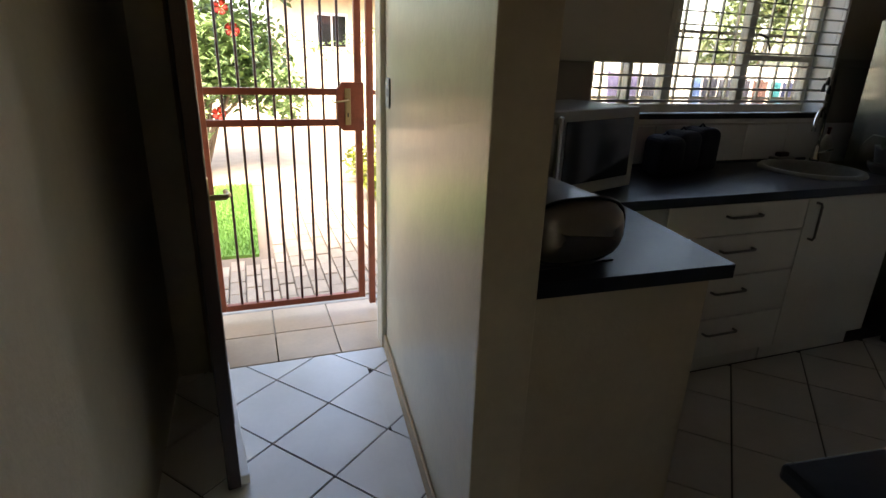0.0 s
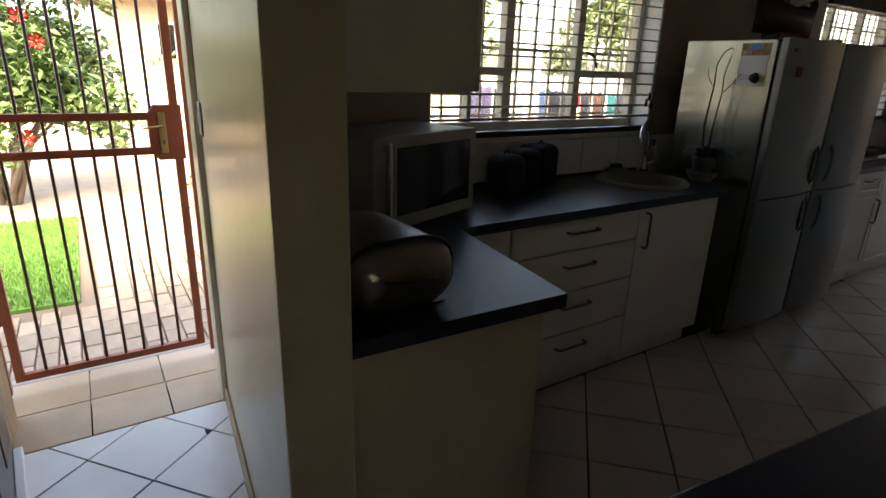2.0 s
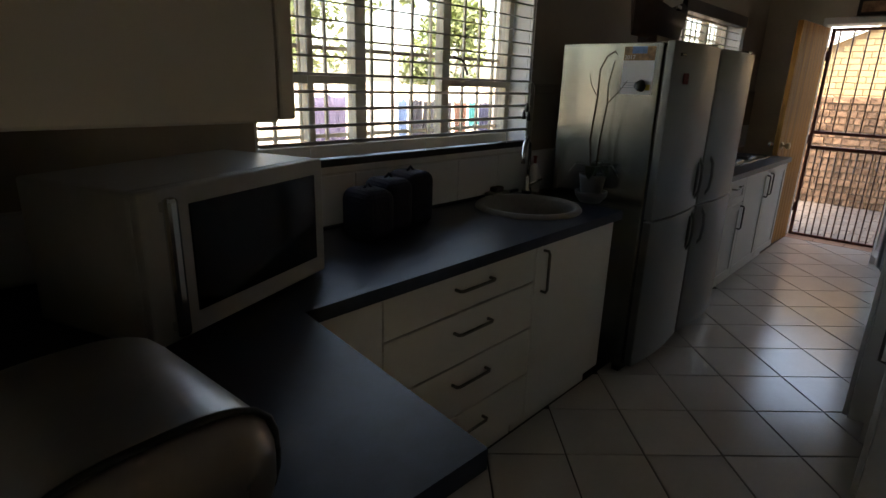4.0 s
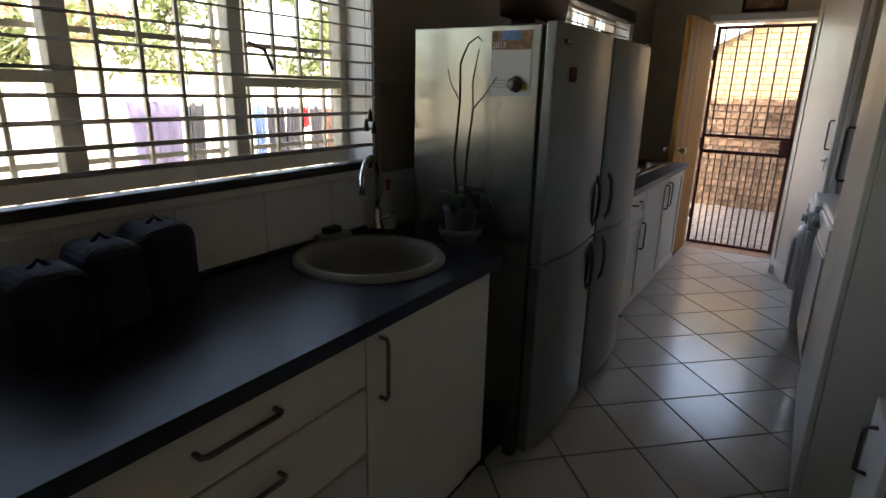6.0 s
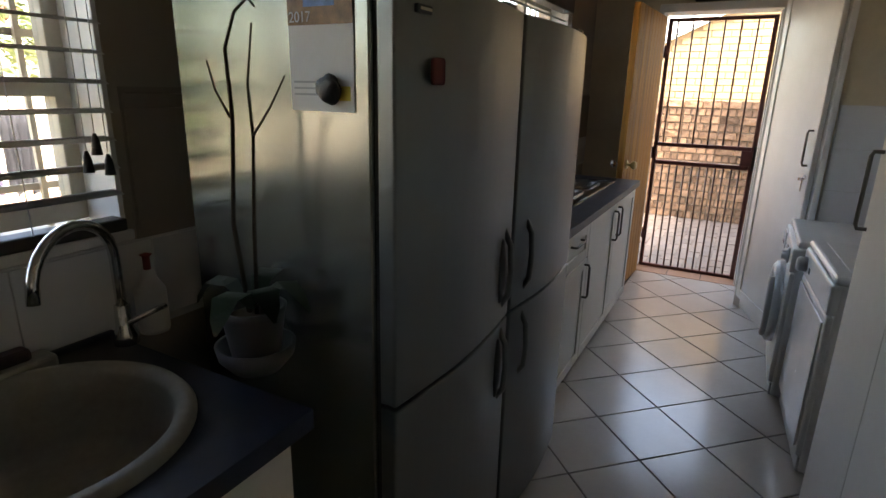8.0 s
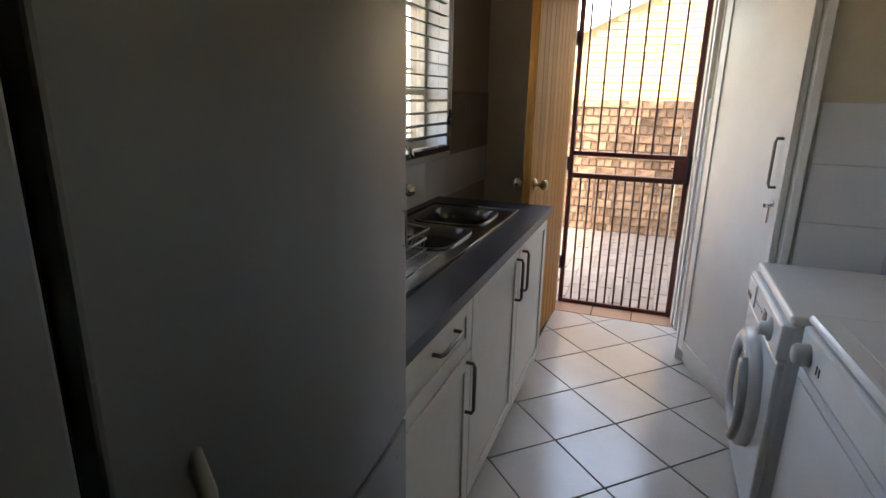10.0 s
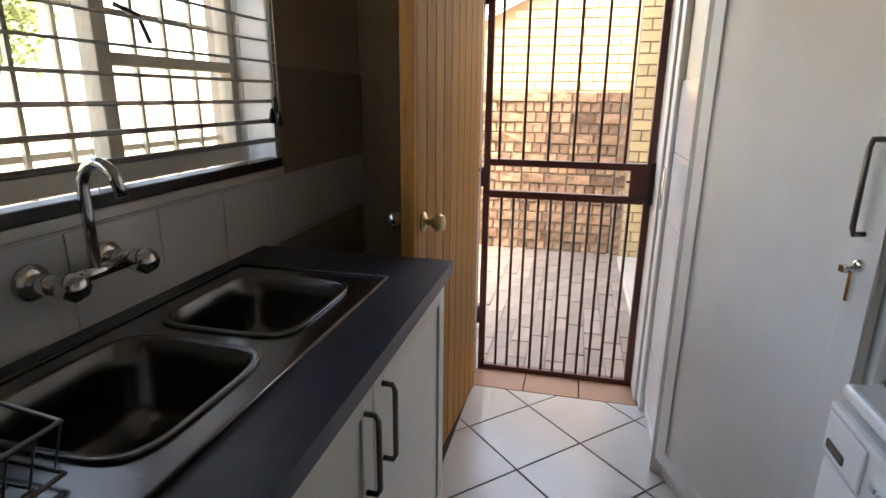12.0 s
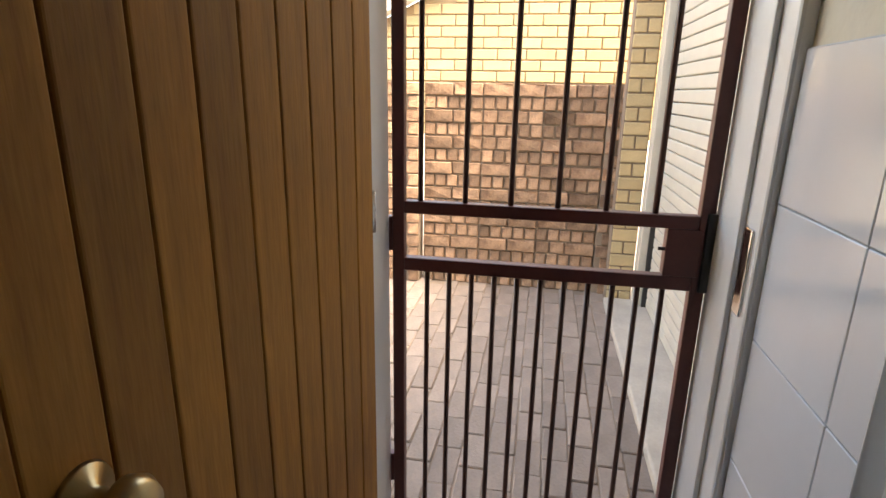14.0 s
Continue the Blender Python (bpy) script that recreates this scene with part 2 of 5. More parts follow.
struct("wall_side", bm_box(-3.2, 0.9, 0, -0.46, 1.0, H), M_WALL, "plain cream wall closing the room")
# unseen opening, added to let fill light in from behind the camera
wall_with_hole("wall_south", "y", -3.4, -3.2, -3.4, 2.1, [(-1.2, -0.8, 1.3, 1.7)], M_WALL, "cream wall of the front room with an opening added for fill light")
struct("wall_room", bm_box(2.1, -3.4, -0.2, 2.3, 0.3, H), M_WALL, "plain cream wall closing the room")
struct("wall_laundry", bm_box(2.1, 0.2, -0.2, XE, 0.36, H), M_WALL, "cream wall behind the laundry machines")
struct("wall_niche", bm_box(5.90, 0.36, 0, 6.02, 0.98, H), M_WALL, "cream upper wall beside the laundry niche")
struct("wall_backdoor", bm_box(6.60, 1.10, 0, XE, 1.262, H), M_WALL, "cream wall beside the back doorway")
struct("ceiling", bm_box(-3.4, -3.4, H, XE + 0.2, 2.98, H + 0.12), M_CEIL, "plain white ceiling")

# skirting and door frames
struct("skirting", bm_prism([(0.352, 1.31), (0.365, 1.31), (0.498, 2.715), (0.485, 2.715)], 0, 0.075, 0.004), M_SKIRT, "light oak skirting along the hall wall")
df = thing("door_frame", "cream painted front door frame with worn timber edges", "door frame", kind="structure")
part("jamb", bm_box(-0.33, 2.70, 0, -0.285, 2.99, 2.06, 0.006), M_WORN, df, "worn bare timber jamb")
part("jamb", bm_box(0.475, 2.70, 0, 0.558, 2.80, 2.06, 0.006), M_GLOSSWALL, df)
part("head", bm_box(-0.33, 2.70, 2.06, 0.558, 2.99, 2.11, 0.006), M_GLOSSWALL, df)
bf = thing("door_frame", "white painted back door frame with a lock striker", "door frame", kind="structure")
part("jamb", bm_box(7.02, 1.235, 0, 7.255, 1.29, 2.10, 0.008), M_WHITE, bf)
part("jamb", bm_box(7.04, 2.075, 0, 7.255, 2.11, 2.10, 0.008), M_WHITE, bf)
part("head", bm_box(7.02, 1.235, 2.06, 7.255, 2.11, 2.12, 0.008), M_WHITE, bf)
part("rebate", bm_box(7.10, 1.29, 0, 7.25, 1.302, 2.06, 0.003), M_WHITE, bf)
part("striker", bm_box(7.045, 1.288, 0.92, 7.085, 1.296, 1.10, 0.003), M_CHROME, bf, "steel striker plate")

# light switch on the hall wall
sw = thing("light_switch", "small pale switch plate on the cream hall wall", "switch")
part("plate", bm_box(-0.008, -0.04, -0.06, 0.0, 0.04, 0.06, 0.004), M_APPLD, sw)
part("rocker", bm_box(-0.012, -0.012, -0.02, -0.006, 0.012, 0.02, 0.002), M_WHITE, sw)
sw.matrix_world = pose(0.487, 2.60, 1.25, 0, 0, -5.4)
sw2 = thing("light_switch", "dark switch plate on the cream hall wall", "switch")
part("plate", bm_box(0, -0.035, -0.055, 0.01, 0.035, 0.055, 0.004), M_APPLD, sw2)
part("rocker", bm_box(0.008, -0.012, -0.02, 0.014, 0.012, 0.02, 0.002), M_APPLD, sw2)
sw2.matrix_world = pose(-0.46, 1.12, 1.10)

# ---- windows with blinds ----


def window(idx, x0, x1, mulls, panes, cord_x):
    w = thing("window_%d" % idx, "cream steel-framed window with burglar bars behind a white venetian blind", "window", kind="structure")
    y0, y1 = YW + 0.13, YW + 0.17
    part("window_frame", bm_box(x0, y0, SILL + 0.02, x1, y1, SILL + 0.07, 0.004), M_WINFRAME, w)
    part("window_frame", bm_box(x0, y0, HEAD - 0.05, x1, y1, HEAD, 0.004), M_WINFRAME, w)
    for a, wd in mulls:
        part("mullion", bm_box(a - wd / 2, y0 - 0.005, SILL + 0.07, a + wd / 2, y1 + 0.005, HEAD - 0.05, 0.004), M_WINFRAME, w)
    for a, b, tr in panes:
        if tr:
            part("transom", bm_box(a, y0 - 0.004, 1.425, b, y1 + 0.004, 1.455, 0.003), M_WINFRAME, w)
            part("stay", bm_tube([(a + 0.03, y0 - 0.02, 1.56), (a + 0.07, y0 - 0.05, 1.54), (a + 0.10, y0 - 0.05, 1.48)], 0.006, 6), M_DARKTRIM, w, "dark casement stay")
            part("catch", bm_box((a + b) / 2 - 0.03, y0 - 0.02, SILL + 0.075, (a + b) / 2 + 0.03, y0, SILL + 0.09, 0.004), M_BRASS, w, "brass casement catch")
        g = part("pane", bm_box(a, y0 + 0.018, SILL + 0.07, b, y0 + 0.021, HEAD - 0.05), glass, w)
        g.visible_shadow = False
    part("window_sill", bm_box(x0 - 0.01, YW - 0.012, SILL - 0.018, x1 + 0.01, y0 + 0.03, SILL + 0.008, 0.005), M_SILL, w, "white tiled window sill")
    part("reveal", bm_box(x1 - 0.012, YW + 0.002, SILL, x1, y0, HEAD, 0.002), M_WHITE, w)
    part("reveal", bm_box(x0, YW + 0.002, SILL, x0 + 0.012, y0, HEAD, 0.002), M_WHITE, w)
    bars = thing("burglar_bars", "painted steel burglar bars outside the kitchen window", "bars")
    xs = np.arange(x0 + 0.08, x1 - 0.03, 0.118)
    for a in xs:
        part("bar", bm_box(-0.006, y1 + 0.035, SILL, 0.006, y1 + 0.047, HEAD), M_WINFRAME, bars).location.x = a
    for z in (1.22, 1.56, 1.88):
        part("crossbar", bm_box(x0, y1 + 0.047, z - 0.008, x1, y1 + 0.053, z + 0.008), M_WINFRAME, bars)
    bl = thing("venetian_blind", "white venetian blind with open slats and a dark bottom rail", "blind")
    n = int((HEAD - 0.06 - SILL - 0.07) / 0.0595)
    sl = bmesh.new()
    lx = x1 - x0 - 0.012
    vs = [[sl.verts.new((sx, sy, 0.006 * (1 - (sy / 0.025) ** 2))) for sy in (-0.025, -0.012, 0, 0.012, 0.025)] for sx in (-lx / 2, lx / 2)]
    for k in range(4):
        sl.faces.new((vs[0][k], vs[1][k], vs[1][k + 1], vs[0][k + 1])).smooth = True
    bmesh.ops.solidify(sl, geom=sl.faces[:], thickness=0.0022)
    me = mesh_of("slat", sl, M_SLAT)
    for k in range(n):
        piece("slat", me, bl, pose((x0 + x1) / 2, YW + 0.008, SILL + 0.095 + k * 0.0595, 8))
    part("bottom_rail", bm_box(x0 + 0.008, YW - 0.018, SILL + 0.009, x1 - 0.008, YW + 0.034, SILL + 0.038, 0.005), M_DARKTRIM, bl, "dark brown bottom rail")
    part("headrail", bm_box(x0 + 0.005, YW - 0.035, HEAD - 0.06, x1 - 0.005, YW + 0.05, HEAD + 0.03, 0.005), M_DARKTRIM, bl, "dark brown headrail")
    for a in np.linspace(x0 + 0.2, x1 - 0.2, 3):
        part("ladder_cord", bm_tube([(a, YW - 0.016, SILL + 0.035), (a, YW - 0.016, HEAD - 0.06)], 0.0012, 4), M_SLAT, bl)
    for k, dz in enumerate((0, 0.035, -0.01)):
        tas = part("cord", bm_tube([(cord_x + 0.022 * k, YW - 0.026, SILL + 0.19 + dz), (cord_x + 0.022 * k, YW - 0.026, HEAD - 0.05)], 0.0012, 4), M_SLAT, bl)
        part("tassel", bm_lathe([(0.003, 0.045), (0.008, 0.03), (0.011, 0.0), (0, 0)], 10, T((cord_x + 0.022 * k, YW - 0.026, SILL + 0.15 + dz))), M_BLACK, tas, "small dark cord tassel")


window(1, *W1, [(1.48, 0.04), (1.765, 0.025), (2.0, 0.055), (2.5, 0.05), (2.985, 0.04)], [(1.49, 2.0, 1), (2.0, 2.5, 0), (2.5, 2.97, 1)], 2.93)
window(2, *W2, [(4.88, 0.04), (5.265, 0.045), (5.80, 0.045), (6.31, 0.04)], [(4.89, 5.265, 1), (5.265, 5.80, 0), (5.80, 6.30, 1)], 6.26)

# ---- wall tiles of the kitchen ----


def tiled(name, parent, material, u0, u1, z0, z1, tw, th, m, thick=0.006, gap=0.0025):
    """Upright tiles in the plane x (width) and z, facing -y, laid by m."""
    cache = {}
    z = z0
    while z < z1 - 0.01:
        hh = min(th, z1 - z)
        u = u0
        while u < u1 - 0.01:
            ww = min(tw, u1 - u)
            k = (round(ww, 3), round(hh, 3))
            if k not in cache:
                cache[k] = mesh_of(name, bm_box(0, -thick, 0, ww - gap, 0, hh - gap, 0.0015, seg=1), material)
            piece(name, cache[k], parent, m @ T((u, 0, z)))
            u += tw
        z += th


spl = struct("wall_splashback", bm_box(0.66, YW - 0.004, 0.88, 4.5, YW, SILL - 0.02), M_WGROUT, "white tiled splashback under the kitchen windows")
tiled("tile", spl, M_WTILE, 0.66, 4.5, 0.90, SILL - 0.022, 0.30, 0.22, T((0, YW - 0.004, 0)))
spl2 = struct("wall_splashback_2", bm_box(4.5, YW - 0.004, 0.88, XE, YW, SILL - 0.02), M_WGROUT, "white tiled splashback behind the steel sink")
tiled("tile", spl2, M_WTILE, 4.5, XE, 0.90, SILL - 0.022, 0.25, 0.22, T((0, YW - 0.004, 0)))
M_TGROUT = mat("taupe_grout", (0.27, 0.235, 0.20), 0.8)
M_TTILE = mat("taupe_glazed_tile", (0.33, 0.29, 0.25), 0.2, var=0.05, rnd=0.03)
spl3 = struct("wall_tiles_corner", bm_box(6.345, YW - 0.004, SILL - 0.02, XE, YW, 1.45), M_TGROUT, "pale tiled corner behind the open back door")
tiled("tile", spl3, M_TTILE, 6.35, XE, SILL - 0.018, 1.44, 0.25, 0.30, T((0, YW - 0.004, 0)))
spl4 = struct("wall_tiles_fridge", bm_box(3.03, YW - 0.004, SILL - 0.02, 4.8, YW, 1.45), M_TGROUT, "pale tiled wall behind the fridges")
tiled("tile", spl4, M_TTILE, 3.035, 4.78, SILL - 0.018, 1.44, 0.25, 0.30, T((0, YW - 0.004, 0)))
spl5 = struct("wall_tiles_niche", bm_box(5.896, 0.36, 0, 5.90, 0.975, 1.43), M_WGROUT, "white tiled side wall of the laundry niche")
tiled("tile", spl5, M_WTILE, 0, 0.60, 0.08, 1.43, 0.30, 0.225, T((5.896, 0.97, 0)) @ pose(0, 0, 0, 0, 0, -90))
spl6 = struct("wall_tiles_backdoor", bm_box(6.60, 1.262, 0, 7.015, 1.266, 1.43), M_WGROUT, "white tiled wall beside the back doorway")
tiled("tile", spl6, M_WTILE, 0, 0.42, 0.08, 1.43, 0.30, 0.27, T((7.015, 1.266, 0)) @ pose(0, 0, 0, 0, 0, 180))
spl7 = struct("wall_tiles_laundry", bm_box(4.3, 0.36, 0, 5.896, 0.364, 1.43), M_WGROUT, "white tiled wall behind the laundry machines")
tiled("tile", spl7, M_WTILE, 0, 1.59, 0.0, 1.43, 0.30, 0.225, T((5.89, 0.364, 0)) @ pose(0, 0, 0, 0, 0, 180))

# ---- kitchen units ----


def handle(parent, x, y, z, length, upright, m=None):
    """A bow handle that stands off a front facing -y."""
    o, h = 0.028, length / 2
    pts = [(-h, 0, 0), (-h, -o * 0.8, 0), (-h + 0.012, -o, 0), (h - 0.012, -o, 0), (h, -o * 0.8, 0), (h, 0, 0)]
    r = Matrix.Rotation(radians(90), 4, "Y") if upright else Matrix.Identity(4)
    b = bm_tube(pts, 0.0058, 8)
    b.transform(T((x, y, z)) @ r)
    if m is not None:
        b.transform(m)
    return part("handle", b, M_HANDLE, parent, "dark pewter bow handle")


def front(parent, name, x0, x1, z0, z1, y, hx, hz, hl, upright, shaker=False):
    b = bm_box(x0 + 0.002, y, z0 + 0.002, x1 - 0.002, y + 0.018, z1 - 0.002, 0.003)
    d = part(name, b, M_CAB, parent)
    if shaker:
        w = 0.055
        for q in ((x0 + 0.002, z0 + 0.002, x0 + w, z1 - 0.002), (x1 - w, z0 + 0.002, x1 - 0.002, z1 - 0.002), (x0 + w, z0 + 0.002, x1 - w, z0 + w), (x0 + w, z1 - w, x1 - w, z1 - 0.002)):
            part("moulding", bm_box(q[0], y - 0.008, q[1], q[2], y - 0.0005, q[3], 0.003), M_CAB, d)
    handle(d, hx, y - (0.007 if shaker else 0), hz, hl, upright)
    return d


FY = 2.005


def base_unit(x0, x1, y0, y1, label, top=0.858):
    c = thing("base_cabinet", label, "cabinet", "kitchen base units")
    part("body", bm_box(x0, y0 + 0.02, 0.10, x1, y1, top, 0.002), M_CAB, c)
    if top < 0.8:
        for a in (x0, x1 - 0.018):
            part("side_panel", bm_box(a, y0 + 0.02, top + 0.0005, a + 0.018, y1, 0.858, 0.001), M_CAB, c)
        part("front_rail", bm_box(x0 + 0.018, y0 + 0.021, top + 0.0005, x1 - 0.018, y0 + 0.035, 0.858), M_CAB, c)
    part("plinth", bm_box(x0 + 0.005, y0 + 0.065, 0.0, x1 - 0.005, y0 + 0.085, 0.10), M_CAB, c)
    return c


c = base_unit(1.49, 2.262, FY, 2.59, "white drawer unit with pewter handles under the dark worktop")
for k, (a, b) in enumerate(((0.715, 0.855), (0.52, 0.712), (0.315, 0.517), (0.11, 0.312))):
    front(c, "drawer", 1.49, 2.262, a, b, FY, 1.89, (0.80, 0.645, 0.45, 0.245)[k], 0.18, False)
c = base_unit(2.264, 2.895, FY, 2.59, "white sink cabinet with one wide door under the round basin", 0.66)
front(c, "door", 2.264, 2.895, 0.11, 0.855, FY, 2.315, 0.745, 0.17, True)
c = base_unit(1.20, 1.488, FY, 2.59, "narrow white corner filler unit")
part("panel", bm_box(1.21, FY, 0.11, 1.486, FY + 0.018, 0.855, 0.003), M_CAB, c)
# peninsula
c = thing("peninsula_cabinet", "cream cabinet with a plain end panel below the dark peninsula worktop", "cabinet")
part("body", bm_prism([(0.53, 1.39), (1.085, 1.375), (1.17, 2.04), (1.17, 2.58), (0.66, 2.58)], 0.09, 0.858, 0.002), M_WALL, c)
part("plinth", bm_prism([(0.545, 1.41), (1.04, 1.40), (1.12, 2.0), (1.12, 2.5), (0.67, 2.5)], 0.0, 0.088), M_WALL, c)
wt = thing("worktop", "dark blue-black laminate worktop with a peninsula and a round basin cut-out", "worktop")


def holed(x0, y0, x1, y1, cx, cy, ra, rb, n, z0, z1):
    """A slab with one rounded hole of half-widths ra and rb; n is its squareness."""
    b = bmesh.new()
    angs = sorted([2 * math.pi * k / 64 for k in range(64)] + [math.atan2(y - cy, x - cx) % (2 * math.pi) for x in (x0, x1) for y in (y0, y1)])
    rings = [[], [], [], []]
    for a in angs:
        ca, sa = math.cos(a), math.sin(a)
        r = 1 / ((abs(ca) / ra) ** n + (abs(sa) / rb) ** n) ** (1 / n)
        tx = ((x1 - cx) if ca > 0 else (x0 - cx)) / ca if abs(ca) > 1e-9 else 1e9
        ty = ((y1 - cy) if sa > 0 else (y0 - cy)) / sa if abs(sa) > 1e-9 else 1e9
        t = min(tx, ty)
        for i, (d, z) in enumerate(((r, z1), (t, z1), (t, z0), (r, z0))):
            rings[i].append(b.verts.new((cx + d * ca, cy + d * sa, z)))
    m = len(angs)
    for i in range(4):
        p, q = rings[i], rings[(i + 1) % 4]
        for k in range(m):
            b.faces.new((p[k], q[k], q[(k + 1) % m], p[(k + 1) % m]))
    bmesh.ops.recalc_face_normals(b, faces=b.faces[:])
    return b


def deep_bowl(cx, cy, ra, rb, n, z, depth, lip, thick=0.006, floor_r=0.8):
    """A bowl hanging in a hole, with a rolled lip that lies on the top."""
    b = bmesh.new()
    rows = [(1.0 + lip * 0.98 / ra, 0.0), (1.0 + lip / ra, 0.006), (1.0 + lip * 0.75 / ra, lip * 0.5), (1.0 + lip * 0.2 / ra, lip * 0.5), (0.985, 0.002), (0.96, -depth * 0.35), (0.90, -depth * 0.8), (floor_r, -depth * 0.97), (0.35, -depth), (0.02, -depth - 0.002)]
    rings = []
    for s_, dz in rows:
        ring = []
        for k in range(64):
            ca, sa = math.cos(2 * math.pi * k / 64), math.sin(2 * math.pi * k / 64)
            r = s_ / ((abs(ca) / ra) ** n + (abs(sa) / rb) ** n) ** (1 / n)
            ring.append(b.verts.new((cx + r * ca, cy + r * sa, z + dz)))
        rings.append(ring)
    for p, q in zip(rings, rings[1:]):
        for k in range(64):
            b.faces.new((p[k], p[(k + 1) % 64], q[(k + 1) % 64], q[k])).smooth = True
    b.faces.new(rings[-1])
    bmesh.ops.recalc_face_normals(b, faces=b.faces[:])
    return b


part("slab", bm_prism([(0.515, 1.365), (1.134, 1.345), (1.222, 1.985), (2.40, 1.985), (2.40, 2.594), (0.645, 2.594)], 0.86, 0.90), M_TOP, wt)
part("basin_slab", holed(2.40, 1.985, 2.932, 2.594, 2.635, 2.31, 0.213, 0.213, 2, 0.86, 0.90), M_TOP, wt)
part("upstand", bm_box(0.66, 2.574, 0.90, 2.932, 2.588, 0.915, 0.004), M_TOP, wt)

# second run
SY = 1.995
c = base_unit(4.36, 4.935, SY, 2.59, "white shaker unit with a drawer over a door")
front(c, "drawer", 4.36, 4.935, 0.675, 0.855, SY, 4.69, 0.80, 0.16, False, True)
front(c, "door", 4.36, 4.935, 0.11, 0.672, SY, 4.89, 0.56, 0.17, True, True)
c = base_unit(4.937, 6.13, SY, 2.59, "white shaker double-door sink unit with paired handles", 0.66)
front(c, "door", 4.937, 5.545, 0.11, 0.855, SY, 5.50, 0.72, 0.17, True, True)
front(c, "door", 5.547, 6.13, 0.11, 0.855, SY, 5.595, 0.73, 0.17, True, True)
wt2 = thing("worktop", "dark slate laminate worktop carrying a steel double sink", "worktop")
part("slab", bm_box(4.33, 1.972, 0.862, 5.13, 2.594, 0.90), M_TOP, wt2)
part("slab", bm_box(5.93, 1.972, 0.862, 6.178, 2.594, 0.90), M_TOP, wt2)
part("sink_slab", holed(5.13, 1.972, 5.525, 2.594, 5.33, 2.32, 0.185, 0.17, 8, 0.862, 0.90), M_TOP, wt2)
part("sink_slab", holed(5.525, 1.972, 5.93, 2.594, 5.725, 2.32, 0.185, 0.17, 8, 0.862, 0.90), M_TOP, wt2)

# round basin let into the worktop
bas = thing("round_basin", "round grey-beige composite basin set in the dark worktop", "basin")
part("bowl", deep_bowl(0, 0, 0.208, 0.208, 2, 0.002, 0.15, 0.036), M_BASIN, bas)
part("waste", bm_lathe([(0.03, -0.148), (0.03, -0.143), (0.018, -0.145), (0, -0.145)], 24), M_CHROME, bas, "chrome waste")
bas.matrix_world = pose(2.635, 2.31, 0.899)
tap = thing("swan_neck_tap", "chrome swan-neck tap with a lever behind the round basin", "tap")
part("base", bm_lathe([(0.026, 0), (0.026, 0.02), (0.018, 0.04), (0.016, 0.09), (0, 0.09)], 20), M_CHROME, tap)
part("spout", bm_tube([(0, 0, 0.08), (0, 0, 0.16)] + [(-0.105 + 0.105 * math.cos(a), -0.055 + 0.055 * math.cos(a), 0.20 + 0.095 * math.sin(a)) for a in np.linspace(0, 2.9, 14)] + [(-0.212, -0.111, 0.185)], 0.011, 10), M_CHROME, tap)
part("lever", bm_tube([(0.0, -0.015, 0.05), (0.05, -0.03, 0.065), (0.08, -0.035, 0.07)], 0.007, 8), M_CHROME, tap)
tap.matrix_world = pose(2.925, 2.52, 0.90)
sd = thing("soap_tray", "pale soap tray with a dark sponge beside the tap", "tray")
part("tray", bm_box(-0.07, -0.03, 0, 0.07, 0.03, 0.03, 0.008), M_BASIN, sd)
part("sponge", bm_box(-0.04, -0.02, 0.03, 0.03, 0.02, 0.055, 0.008), M_WOODD, sd, "dark brown sponge")
sd.matrix_world = pose(2.72, 2.555, 0.90)
sb = thing("soap_bottle", "clear pump soap bottle beside the tap", "bottle")
part("bottle", bm_lathe([(0.032, 0), (0.034, 0.01), (0.034, 0.10), (0.018, 0.13), (0.012, 0.15), (0, 0.15)], 20), M_APPLD, sb)
part("pump", bm_lathe([(0.008, 0.15), (0.008, 0.18), (0.014, 0.185), (0, 0.19)], 12), M_DRED, sb)
sb.matrix_world = pose(3.0, 2.53, 0.90)

# orchid
orc = thing("potted_orchid", "leafless-stemmed orchid in a grey ceramic pot with saucer", "plant")
part("saucer", bm_lathe([(0.05, 0), (0.075, 0.03), (0.08, 0.055), (0.072, 0.055), (0.05, 0.01), (0, 0.01)], 28), M_POT, orc)
part("pot", bm_lathe([(0.045, 0.012), (0.062, 0.12), (0.066, 0.135), (0.058, 0.135), (0.05, 0.11), (0, 0.11)], 28), M_POT, orc)
part("soil", bm_lathe([(0.053, 0.113), (0.03, 0.122), (0, 0.118)], 16), M_BARK, orc)
part("stem", bm_tube([(0.0, 0.01, 0.11), (-0.005, 0.03, 0.3), (0.005, 0.02, 0.5), (0.0, 0.02, 0.62), (0.0, -0.01, 0.68), (0, -0.045, 0.70), (0, -0.06, 0.685)], 0.0055, 6, taper=0.002), M_STEM, orc)
st = part("stem", bm_tube([(0.0, -0.01, 0.11), (0.005, -0.015, 0.3), (0.0, -0.035, 0.47), (0.0, -0.03, 0.56), (0, -0.05, 0.66)], 0.005, 6, taper=0.002), M_STEM, orc)
part("twig", bm_tube([(0.0, -0.034, 0.47), (0.0, -0.08, 0.52), (0.0, -0.12, 0.575)], 0.003, 5, taper=0.0015), M_STEM, st)
part("twig", bm_tube([(0.0, 0.02, 0.50), (0.0, 0.055, 0.55), (0.0, 0.07, 0.60)], 0.003, 5, taper=0.0015), M_STEM, st)
